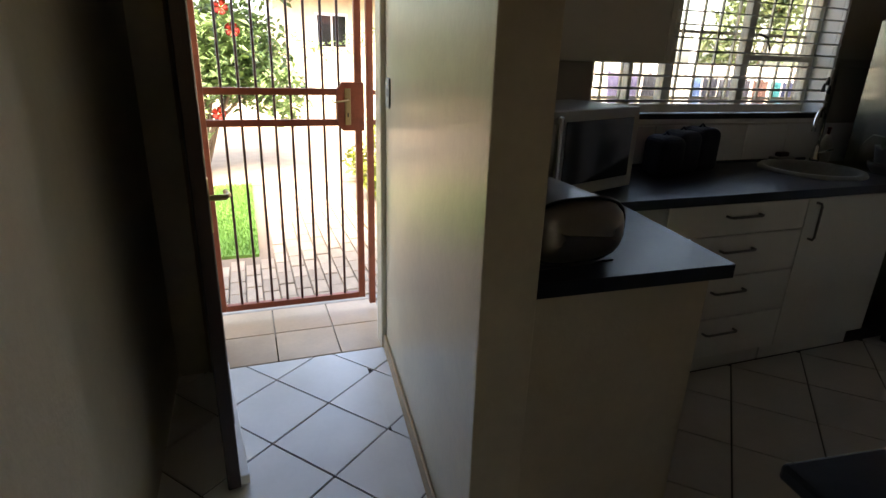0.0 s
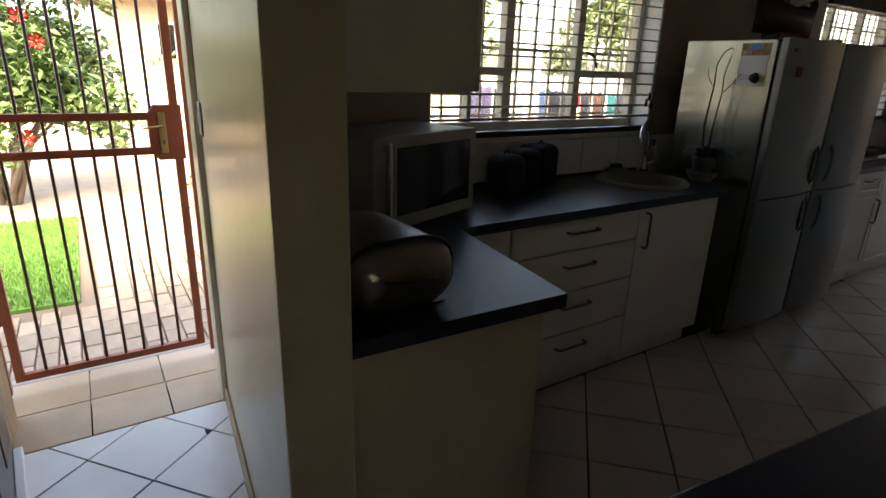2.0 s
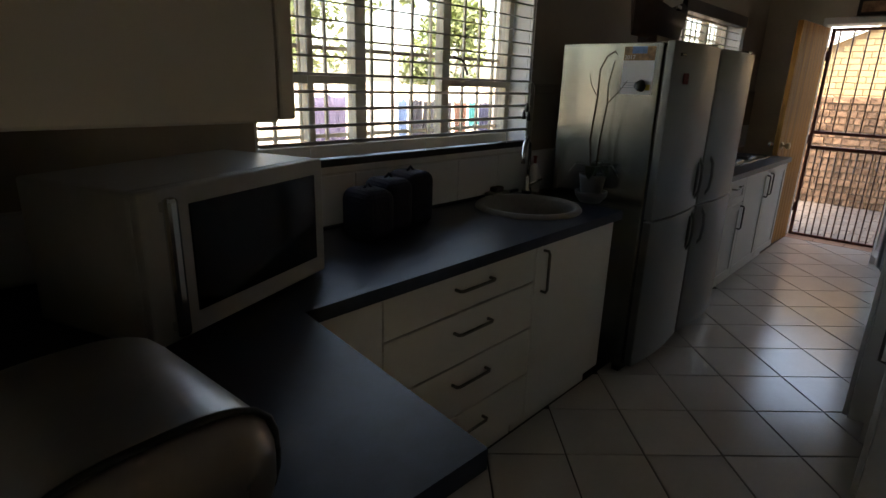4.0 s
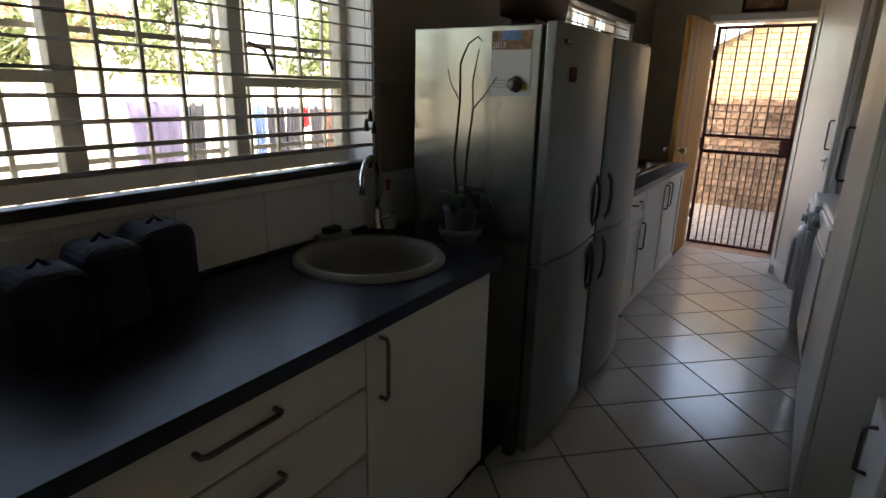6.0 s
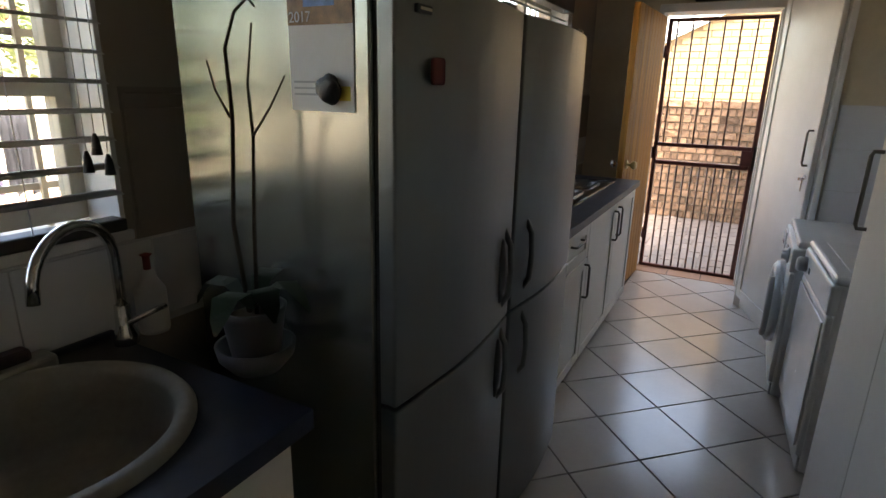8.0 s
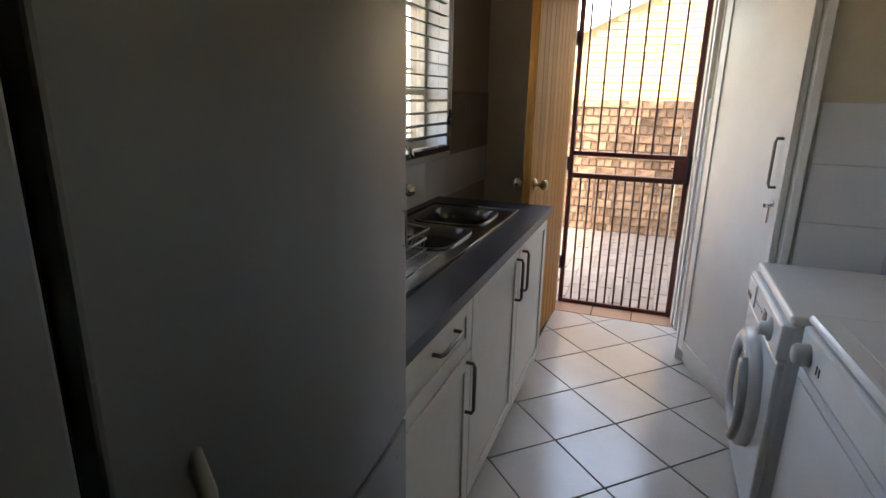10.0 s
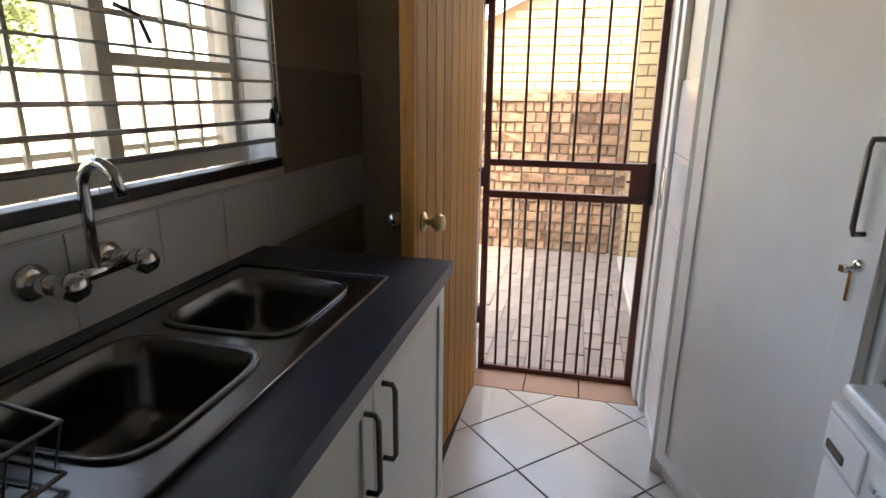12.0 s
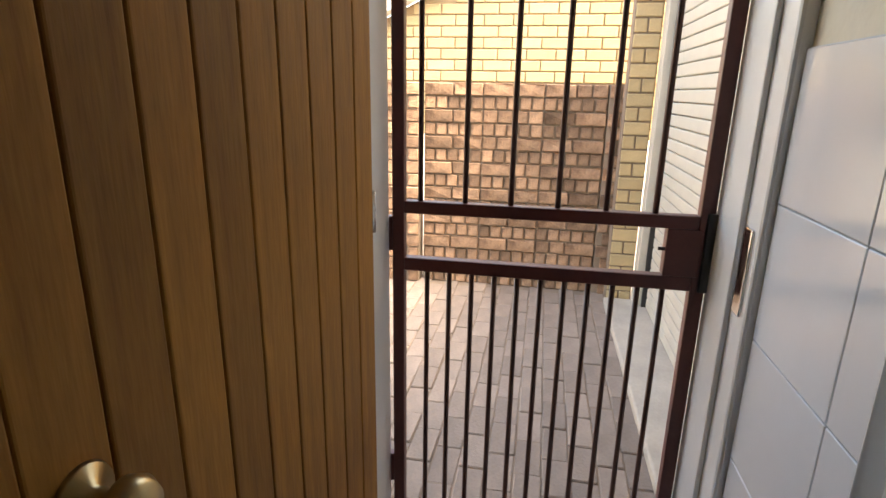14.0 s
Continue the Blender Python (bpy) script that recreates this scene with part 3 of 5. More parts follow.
for a, ln in ((20, 0.13), (110, 0.12), (200, 0.14), (290, 0.12), (250, 0.10)):
    b = bmesh.new()
    rows = [(b.verts.new((ln * s, w, 0.12 + 0.09 * math.sin(s * 2.4) - 0.05 * s * s)), b.verts.new((ln * s, -w, 0.12 + 0.09 * math.sin(s * 2.4) - 0.05 * s * s))) for s, w in ((0.05, 0.008), (0.35, 0.024), (0.7, 0.026), (0.9, 0.016), (1, 0.003))]
    for p, q in zip(rows, rows[1:]):
        b.faces.new((p[0], q[0], q[1], p[1])).smooth = True
    bmesh.ops.solidify(b, geom=b.faces[:], thickness=0.003)
    b.transform(Matrix.Rotation(radians(a), 4, "Z"))
    part("leaf", b, M_DLEAF, orc)
orc.matrix_world = pose(2.995, 2.19, 0.90)

# navy covered toaster, bread bin, microwave
tc = thing("covered_appliance", "dark navy fabric-covered toaster and canisters on the worktop", "appliance cover")
for a, w, h, dy in ((0.075, 0.07, 0.185, -0.05), (0.215, 0.068, 0.20, 0.0), (0.355, 0.07, 0.21, 0.03)):
    b = bm_box(a - w, dy - 0.08, 0, a + w, dy + 0.08, h, 0.04, seg=4)
    for v in b.verts:
        v.co += Vector((1, 1, 0.4)) * 0.006 * noise.noise(v.co * 14)
    part("cover", b, M_NAVY, tc)
    part("loop", bm_tube([(a - 0.02, dy, h - 0.003), (a, dy, h + 0.015), (a + 0.02, dy, h - 0.003)], 0.005, 6), M_NAVY, tc)
tc.matrix_world = pose(1.68, 2.44, 0.90)

bb = thing("bread_bin", "rounded stainless steel bread bin on the peninsula worktop", "bread bin")
prof = []
for k in range(36):
    a = 2 * math.pi * k / 36
    ca, sa = math.cos(a), math.sin(a)
    rad = 1 / ((abs(ca) / 0.142) ** 3.0 + (abs(sa) / 0.085) ** 3.0) ** (1 / 3.0)
    prof.append((rad * ca, 0.085 + rad * sa))
bbb = bm_prism(prof, -0.2, 0.2, 0.0)
ring = [e for e in bbb.edges if abs(e.verts[0].co.z - e.verts[1].co.z) < 1e-5]
bmesh.ops.bevel(bbb, geom=ring, offset=0.07, segments=7, affect="EDGES", profile=0.5)
bbb.transform(X90)
for f in bbb.faces:
    f.smooth = True
part("body", bbb, M_BIN, bb)
rim = [(p[0] * 1.01, -0.15, p[1] * 1.01) for p in prof + prof[:1]]
part("rim", bm_tube(rim, 0.005, 6), M_BLACK, bb, "dark rim seam")
part("foot", bm_box(-0.12, -0.16, -0.006, 0.12, 0.16, 0.0, 0.002), M_BLACK, bb)
bb.matrix_world = pose(0.69, 1.605, 0.907, 0, 0, 3)

mw = thing("microwave_oven", "grey microwave oven with a dark glass door on the peninsula", "microwave")
part("body", bm_box(-0.29, 0.012, 0.012, 0.29, 0.34, 0.335, 0.008), M_OVEN, mw)
d = part("door", bm_box(-0.29, -0.012, 0.012, 0.29, 0.012, 0.335, 0.006), M_OVEN, mw)
part("window", bm_box(-0.175, -0.015, 0.06, 0.25, -0.011, 0.295, 0.002), M_DGLASS, d, "dark glass window")
part("handle", bm_box(-0.25, -0.042, 0.03, -0.22, -0.022, 0.32, 0.009), M_CHROME, d, "upright chrome handle")
for z in (0.05, 0.30):
    part("bracket", bm_box(-0.245, -0.025, z - 0.01, -0.225, -0.01, z + 0.01, 0.003), M_CHROME, d)
for sx in (-0.22, 0.22):
    part("foot", bm_lathe([(0.015, 0), (0.015, 0.013), (0, 0.013)], 12, T((sx, 0.05, 0))), M_BLACK, mw)
mw.matrix_world = pose(1.15, 2.10, 0.90, 0, 0, 20)

wc = thing("wall_cabinet", "cream wall-hung cabinet above the peninsula worktop", "cabinet")
part("body", bm_box(0.515, 1.385, 1.405, 0.825, 2.2, 2.15, 0.003), M_CAB, wc)
part("door", bm_box(0.827, 1.387, 1.407, 0.845, 1.79, 2.148, 0.003), M_CAB, wc)
part("door", bm_box(0.827, 1.794, 1.407, 0.845, 2.198, 2.148, 0.003), M_CAB, wc)
part("filler", bm_box(0.502, 1.325, 1.44, 0.514, 2.2, 2.148), M_CAB, wc)

# ---- fridges ----


def fridge(x0, x1, label, far_grip=True):
    f = thing("fridge_freezer", label, "fridge", "silver fridge freezers")
    w = x1 - x0
    part("body", bm_box(0, 0, 0.04, w, 0.51, 1.645, 0.006), M_FRSIDE, f)
    part("seal", bm_box(0.01, -0.012, 0.06, w - 0.01, 0, 1.63), M_RUBBER, f)
    part("kick", bm_box(0.02, 0.02, 0.0, w - 0.02, 0.06, 0.04), M_BLACK, f)
    for z0, z1 in ((0.06, 0.828), (0.836, 1.65)):
        n = 14
        pts = [(0.0, -0.012)] + [(w * k / n, -0.05 - 0.022 * math.sin(math.pi * k / n)) for k in range(n + 1)] + [(w, -0.012)]
        b = bm_prism(pts[::-1], z0, z1, 0.005)
        d = part("door", b, M_FRDOOR, f)
        hz = 0.99 if z0 > 0.5 else 0.70
        hx = w - 0.06 if far_grip else 0.085
        hl = 0.095
        g = bm_lathe([(0.0, -hl), (0.012, -hl * 0.9), (0.022, -hl * 0.4), (0.022, hl * 0.4), (0.012, hl * 0.9), (0.0, hl)], 16)
        g.transform(T((hx - 0.03, -0.058, hz)) @ Matrix.Diagonal((1, 0.55, 1, 1)))
        if far_grip:
            part("grip_recess", g, M_BLACK, d, "dark oval grip recess")
        part("grip", bm_tube([(hx, -0.05, hz - 0.11), (hx - 0.008, -0.075, hz - 0.07), (hx - 0.01, -0.08, hz), (hx - 0.008, -0.075, hz + 0.07), (hx, -0.05, hz + 0.11)], 0.009, 8), M_FRDOOR, d)
        part("hinge_dot", bm_lathe([(0.009, 0), (0.009, 0.008), (0, 0.009)], 14, T((w - 0.06, -0.048, z1 - 0.05 if z0 < 0.5 else z0 + 0.05)) @ X90), M_BLACK, d)
    part("top_hinge", bm_box(w - 0.09, -0.04, 1.65, w - 0.02, 0.04, 1.665, 0.004), M_FRSIDE, f)
    return f


f1 = fridge(3.09, 3.68, "silver fridge freezer with bulged doors beside the worktop")
f1.matrix_world = pose(3.09, 1.962, 0)
part("badge", bm_box(0.05, -0.065, 1.585, 0.10, -0.056, 1.60, 0.002), M_BLACK, f1, "small dark badge")
part("bar_mark", bm_box(0.055, -0.067, 1.590, 0.095, -0.063, 1.595), M_CHROME, f1)
f2 = fridge(3.70, 4.29, "second silver fridge freezer with bulged doors and a latch", False)
f2.matrix_world = pose(3.70, 1.962, 0)
part("latch", bm_tube([(0.57, -0.045, 1.18), (0.57, -0.058, 1.18), (0.57, -0.058, 1.24), (0.57, -0.045, 1.24)], 0.0025, 6), M_FRDOOR, f2, "grey bow latch")
mg = thing("fridge_magnet", "small dark red magnet on the fridge door", "magnet")
part("magnet", bm_box(-0.016, -0.008, -0.024, 0.016, 0, 0.024, 0.007, seg=3), M_DRED, mg)
mg.matrix_world = pose(3.20, 1.893, 1.49, 0, 0, -16)
cal = thing("calendar", "paper wall calendar with a landscape photo on the fridge side", "calendar")
part("sheet", bm_box(-0.0025, -0.074, -0.105, 0, 0.074, 0.105), M_PAPER, cal)
ph = part("photo", bm_box(-0.0035, -0.074, 0.045, -0.0025, 0.074, 0.105), mat("calendar_photo_ochre", (0.30, 0.17, 0.08), 0.5, var=0.6, scale=40), cal, "landscape photo strip")
part("photo_sky", bm_box(-0.0042, -0.035, 0.075, -0.0035, 0.035, 0.105), mat("calendar_photo_blue", (0.15, 0.28, 0.55), 0.5, var=0.4, scale=30), ph)
yr = bpy.data.curves.new("year_text", "FONT")
yr.body, yr.size, yr.extrude = "2017", 0.026, 0.0003
yo = new("year_text", yr)
yo.parent = ph
yo.data.materials.append(M_PAPER)
yo.matrix_basis = pose(-0.0048, 0.07, 0.05, 90, 0, -90)
for z in (-0.055, -0.066, -0.077):
    part("text_bar", bm_box(-0.0032, -0.01, z, -0.0026, 0.066, z + 0.0035), M_APPLD, cal)
part("yellow_mark", bm_box(-0.0032, -0.066, -0.085, -0.0026, -0.028, -0.06), mat("yellow_print", (0.7, 0.6, 0.1), 0.6), cal)
cal.matrix_world = pose(3.0895, 2.07, 1.52)
cm = thing("fridge_magnet", "dark knobbly magnet holding the calendar on the fridge", "magnet")
b = bmesh.new()
bmesh.ops.create_icosphere(b, subdivisions=3, radius=0.026)
for v in b.verts:
    v.co *= 1 + 0.25 * noise.noise(v.co * 60)
    v.co.x *= 0.5
part("knob", b, M_BLACK, cm)
cm.matrix_world = pose(3.076, 2.045, 1.455)

# dark carved boat on top of the fridges
boat = thing("model_boat", "dark carved wooden model boat on top of the fridges", "ornament")
b = bmesh.new()
st = []
for s in np.linspace(-1, 1, 11):
    wv = 0.10 * (1 - abs(s) ** 2.2) + 0.006
    zt = 0.15 + 0.09 * s * s
    st.append([b.verts.new((0.36 * s, wv * a, zt + (0.02 - zt) * d)) for a, d in ((-1, 0), (-0.85, 0.5), (-0.4, 0.9), (0, 1.0), (0.4, 0.9), (0.85, 0.5), (1, 0))])
for p, q in zip(st, st[1:]):
    for k in range(6):
        b.faces.new((p[k], p[k + 1], q[k + 1], q[k])).smooth = True
    b.faces.new((p[6], p[0], q[0], q[6]))
b.faces.new(st[0])
b.faces.new(st[-1][::-1])
part("hull", b, M_WOODD, boat)
part("stand", bm_box(-0.14, -0.05, 0, 0.14, 0.05, 0.035, 0.006), M_WOODD, boat)
part("mast", bm_tube([(0, 0, 0.1), (0, 0, 0.52)], 0.008, 8), M_WOODD, boat)
part("fitting", bm_lathe([(0.012, 0), (0.016, 0.02), (0, 0.03)], 12, T((0.1, -0.06, 0.17))), M_CHROME, boat)
boat.matrix_world = pose(3.55, 2.20, 1.666, 0, 0, 4)

# ---- steel double sink ----
sk = thing("double_sink", "stainless steel double-bowl sink with a ribbed drainer", "sink")
part("drainer", bm_box(4.655, 2.10, 0.0, 5.13, 2.535, 0.004), M_SINK, sk)
part("rim", holed(5.13, 2.10, 5.525, 2.535, 5.33, 2.32, 0.17, 0.155, 5, 0.0, 0.004), M_SINK, sk)
part("rim", holed(5.525, 2.10, 5.965, 2.535, 5.725, 2.32, 0.17, 0.155, 5, 0.0, 0.004), M_SINK, sk)
part("edge", bm_tube([(4.66, 2.11, 0.005), (5.96, 2.10, 0.005), (5.96, 2.53, 0.005), (4.66, 2.53, 0.005), (4.66, 2.11, 0.005)], 0.005, 6), M_SINK, sk)
SINKZ = 0.9015
for cx in (5.33, 5.725):
    bw = part("bowl", deep_bowl(cx, 2.32, 0.165, 0.150, 5, 0.004, 0.16, 0.012), M_SINK, sk)
    part("waste", bm_lathe([(0.035, -0.156), (0.035, -0.152), (0.02, -0.154), (0, -0.154)], 20, T((cx, 2.32, 0))), M_CHROME, bw)
for k in range(9):
    part("drainer_rib", bm_tube([(4.74, 2.17 + k * 0.038, 0.004), (5.10, 2.17 + k * 0.038, 0.004)], 0.0035, 6), M_SINK, sk)
sk.matrix_world = pose(0, 0, SINKZ)
mx = thing("wall_mixer_tap", "chrome wall-mounted mixer tap with two star handles", "tap")
part("bar", bm_tube([(-0.085, -0.06, 0), (0.085, -0.06, 0)], 0.014, 10), M_CHROME, mx)
for sx in (-0.085, 0.085):
    h_ = part("valve", bm_tube([(sx, 0, 0), (sx, -0.065, 0)], 0.019, 12), M_CHROME, mx)
    part("rose", bm_lathe([(0.036, 0), (0.034, 0.008), (0.02, 0.014), (0, 0.014)], 20, T((sx, 0, 0)) @ X90), M_CHROME, h_)
    part("star_handle", bm_lathe([(0.014, 0.06), (0.026, 0.075), (0.028, 0.10), (0.02, 0.115), (0, 0.118)], 7, T((sx, 0, 0)) @ X90), M_CHROME, h_)
part("spout", bm_tube([(0, -0.06, 0), (0, -0.06, 0.12)] + [(0, -0.10 + 0.04 * math.cos(a), 0.16 + 0.05 * math.sin(a)) for a in np.linspace(0, 2.6, 10)] + [(0, -0.145, 0.15)], 0.011, 10), M_CHROME, mx)
mx.matrix_world = pose(5.50, 2.588, 1.03)
dr = thing("dish_rack", "chrome wire dish rack on the sink drainer", "dish rack")
part("rim_wire", bm_tube([(0, 0, 0.012), (0.42, 0, 0.012), (0.42, 0.27, 0.012), (0, 0.27, 0.012), (0, 0, 0.012)], 0.0032, 6), M_RACK, dr)
part("rim_wire", bm_tube([(0, -0.01, 0.085), (0.42, -0.01, 0.085), (0.42, 0.28, 0.12), (0, 0.28, 0.12), (0, -0.01, 0.085)], 0.0036, 6), M_RACK, dr)
for k in range(14):
    u = 0.42 * k / 13
    part("wire", bm_tube([(u, -0.01, 0.085), (u, 0.015, 0.012), (u, 0.255, 0.012), (u, 0.28, 0.12)], 0.0018, 5), M_RACK, dr)
for k in range(9):
    part("plate_loop", bm_tube([(0.05 + 0.038 * k, 0.19, 0.013), (0.055 + 0.038 * k, 0.19, 0.06), (0.065 + 0.038 * k, 0.19, 0.075), (0.075 + 0.038 * k, 0.19, 0.06), (0.08 + 0.038 * k, 0.19, 0.013)], 0.0016, 5), M_RACK, dr)
bk = part("cutlery_basket", bm_tube([(0.03, -0.045, 0.08), (0.31, -0.045, 0.08), (0.32, -0.035, 0.08), (0.32, 0.05, 0.08), (0.31, 0.06, 0.08), (0.03, 0.06, 0.08), (0.02, 0.05, 0.08), (0.02, -0.035, 0.08), (0.03, -0.045, 0.08)], 0.0036, 6), M_RACK, dr, "small wire side basket")
for k in range(8):
    part("basket_wire", bm_tube([(0.04 + 0.037 * k, -0.045, 0.08), (0.04 + 0.037 * k, -0.04, 0.01), (0.04 + 0.037 * k, 0.055, 0.01), (0.04 + 0.037 * k, 0.06, 0.08)], 0.0015, 5), M_RACK, bk)
dr.matrix_world = pose(4.70, 2.22, SINKZ + 0.006)
cup = thing("cutlery_cup", "dark plastic cutlery cup in the dish rack", "cup")
part("cup", bm_lathe([(0.03, 0), (0.04, 0.09), (0.037, 0.09), (0.028, 0.008), (0, 0.008)], 20), M_BLACK, cup)
cup.matrix_world = pose(4.77, 2.43, SINKZ + 0.02)

# ---- doors ----
wd = thing("door_1", "open varnished pine tongue-and-groove back door with brass knobs", "door", kind="structure")
L = 0.80
# core coloured dark so the grooves between the boards look shaded
part("core", bm_box(0, 0, 0.008, L, 0.03, 2.03, 0.002), M_GROOVESHADE, wd)
nb = 9
bw_ = L / nb
bd = mesh_of("board", bm_box(0.002, -0.009, 0.008, bw_ - 0.002, 0.003, 2.03, 0.003), M_PINE)
for k in range(nb):
    piece("board", bd, wd, T((k * bw_, 0, 0)))
part("stile", bm_box(L, -0.009, 0.008, L + 0.028, 0.034, 2.03, 0.003), M_PINE, wd)
for s in (-1, 1):
    y = -0.009 if s < 0 else 0.03
    kb = part("knob", bm_lathe([(0.032, 0), (0.03, 0.006), (0.012, 0.012), (0.011, 0.03), (0.026, 0.042), (0.029, 0.055), (0.022, 0.068), (0, 0.07)], 24, T((L - 0.05, y, 0.985)) @ Matrix.Rotation(radians(90 * -s), 4, "X")), M_BRASS if s < 0 else M_CHROME, wd, "aged brass knob" if s < 0 else "bright chrome knob")
for z in (0.25, 1.05, 1.80):
    part("hinge", bm_tube([(-0.006, -0.004, z), (-0.006, -0.004, z + 0.09)], 0.008, 8), M_CHROME, wd)
wd.matrix_world = T((7.035, 2.058, 0)) @ Matrix.Rotation(radians(176.5), 4, "Z") @ Matrix.Diagonal((1, -1, 1, 1))

fd = thing("door_2", "open dark-stained front door with a lever handle", "door", kind="structure")
FL = 0.80
part("leaf", bm_box(0, 0, 0.012, FL, 0.042, 2.03, 0.004), M_DARKWOOD, fd)
part("weather_strip", bm_box(0.01, 0.042, 0.012, FL - 0.01, 0.072, 0.05, 0.004), M_WHITE, fd, "white weather strip at the foot")
for z0, z1 in ((0.2, 0.9), (1.05, 1.9)):
    for x0, x1 in ((0.09, 0.37), (0.43, 0.71)):
        part("panel", bm_box(x0, 0.038, z0, x1, 0.047, z1, 0.006), M_DARKWOOD, fd)
lv = part("lever", bm_tube([(FL - 0.06, 0.042, 1.0), (FL - 0.06, 0.09, 1.0), (FL - 0.08, 0.098, 1.0), (FL - 0.17, 0.098, 0.99)], 0.009, 8), M_BRASS, fd, "dull brass lever handle")
part("backplate", bm_box(FL - 0.08, 0.041, 0.90, FL - 0.04, 0.047, 1.06, 0.003), M_BRASS, lv)
fd.matrix_world = pose(-0.318, 2.70, 0, 0, 0, -84.3)

# ---- security gates ----


def gate_front():
    g = thing("security_gate", "oxide-red steel security gate at the front door", "gate")
    y = 3.185

    def bar(n, x0, z0, x1, z1, d=0.016, lab=""):
        return part(n, bm_box(x0, y - d, z0, x1, y + d, z1, 0.003), M_GATE, g, lab)
    bar("stile", -0.29, 0.075, -0.255, 2.05)
    bar("stile", 0.455, 0.075, 0.49, 2.05)
    bar("rail", -0.255, 0.075, 0.455, 0.108)
    bar("rail", -0.255, 2.02, 0.455, 2.05)
    bar("rail", -0.255, 1.195, 0.40, 1.228)
    bar("rail", -0.255, 1.045, 0.40, 1.078)
    bar("post", -0.345, 0.02, -0.31, 2.1)
    bar("post", 0.515, 0.03, 0.55, 2.1)
    for k in range(8):
        x = -0.255 + 0.71 * (k + 1) / 9
        part("bar", bm_tube([(x, y, 0.1), (x, y, 2.03)], 0.0068, 8), M_BAR, g)
    lk = part("lock_box", bm_prism([(0.36, 1.06), (0.39, 1.02), (0.50, 1.02), (0.50, 1.26), (0.39, 1.26), (0.36, 1.22)], -0.022, 0.022, 0.003, m=T((0, y, 0)) @ X90), M_GATE, g)
    part("lock_plate", bm_box(0.40, y - 0.027, 1.05, 0.43, y - 0.021, 1.23, 0.002), M_BRASS, lk, "brass lock plate")
    part("lever", bm_tube([(0.415, y - 0.025, 1.175), (0.415, y - 0.06, 1.175), (0.34, y - 0.062, 1.165), (0.33, y - 0.06, 1.18)], 0.005, 6), M_BRASS, lk, "brass lever")
    part("keyhole", bm_box(0.412, y - 0.029, 1.09, 0.418, y - 0.026, 1.11), M_BLACK, lk)
    for z in (1.06, 1.21):
        bar("hinge_tie", 0.55, z - 0.012, 0.60, z + 0.012)
        bar("hinge_tie", -0.40, z - 0.012, -0.345, z + 0.012)
    for z in (0.35, 1.75):
        part("hinge", bm_tube([(-0.30, y, z), (-0.30, y, z + 0.08)], 0.013, 8), M_GATE, g)


def gate_back():
    g = thing("security_gate", "maroon steel security gate in the back doorway", "gate")
    x = 7.256

    def bar(n, y0, z0, y1, z1, d=0.015):
        return part(n, bm_box(x - d, y0, z0, x + d, y1, z1, 0.003), M_GATE2, g)
    bar("stile", 1.305, 0.0, 1.338, 2.045)
    bar("stile", 2.034, 0.0, 2.065, 2.045)
    bar("rail", 1.338, 0.0, 2.034, 0.028)
    bar("rail", 1.338, 2.018, 2.034, 2.045)
    bar("rail", 1.338, 1.05, 2.034, 1.082)
    bar("rail", 1.338, 0.90, 2.034, 0.935)
    for k in range(6):
        y = 1.338 + 0.696 * (k + 0.85) / 6.2
        part("bar", bm_tube([(x, y, 1.07), (x, y, 2.03)], 0.0068, 8), M_BAR, g)
    for k in range(11):
        y = 1.338 + 0.696 * (k + 1) / 12
        part("bar", bm_tube([(x, y, 0.02), (x, y, 0.915)], 0.0068, 8), M_BAR, g)
    lk = bar("lock_box", 1.325, 0.935, 1.405, 1.05, 0.017)
    part("lock_case", bm_box(x - 0.022, 1.285, 0.90, x + 0.022, 1.322, 1.09, 0.003), M_BLACK, lk, "black lock case")
    part("bolt", bm_tube([(x - 0.01, 1.405, 1.0), (x - 0.01, 1.42, 1.0)], 0.005, 6), M_BLACK, lk)
    for z in (0.25, 0.95, 1.75):
        part("hinge", bm_tube([(x, 2.072, z), (x, 2.072, z + 0.09)], 0.011, 8), M_GATE2, g)


gate_front()
gate_back()

# picture above the back door
pic = thing("picture", "small dark framed picture above the back door", "picture")
part("frame", bm_box(-0.02, -0.17, -0.07, 0, 0.17, 0.07, 0.004), M_DARKTRIM, pic)
part("print", bm_box(-0.022, -0.14, -0.045, -0.019, 0.14, 0.045), M_BRICKD, pic)
pic.matrix_world = pose(XE - 0.001, 1.70, 2.20)

# ---- laundry side ----
cc = thing("corner_cupboard", "tall white corner cupboard with a bow handle and hanging keys", "cupboard")
a0, a1 = Vector((5.89, 1.045)), Vector((6.585, 1.288))
dirv = (a1 - a0).normalized()
ang = math.degrees(math.atan2(dirv.y, dirv.x))
LC = (a1 - a0).length
mc = T((a0.x, a0.y, 0)) @ Matrix.Rotation(radians(ang), 4, "Z")
bd_ = bm_box(0.0, -0.022, 0.09, LC - 0.03, 0, 2.28, 0.003)
dcc = part("door", bd_, M_WHITE, cc)
for q in ((0, 0.09, 0.07, 2.28), (LC - 0.09, 0.09, LC - 0.03, 2.28), (0.07, 0.09, LC - 0.09, 0.15), (0.07, 2.2, LC - 0.09, 2.28)):
    part("moulding", bm_box(q[0], 0.0005, q[1], q[2], 0.006, q[3], 0.002), M_WHITE, dcc)
dcc.matrix_basis = mc
b = bm_tube([(0.045, 0.004, 1.10), (0.045, 0.03, 1.10), (0.045, 0.035, 1.115), (0.045, 0.035, 1.275), (0.045, 0.03, 1.29), (0.045, 0.004, 1.29)], 0.006, 8)
part("handle", b, M_HANDLE, dcc, "dark pewter bow handle")
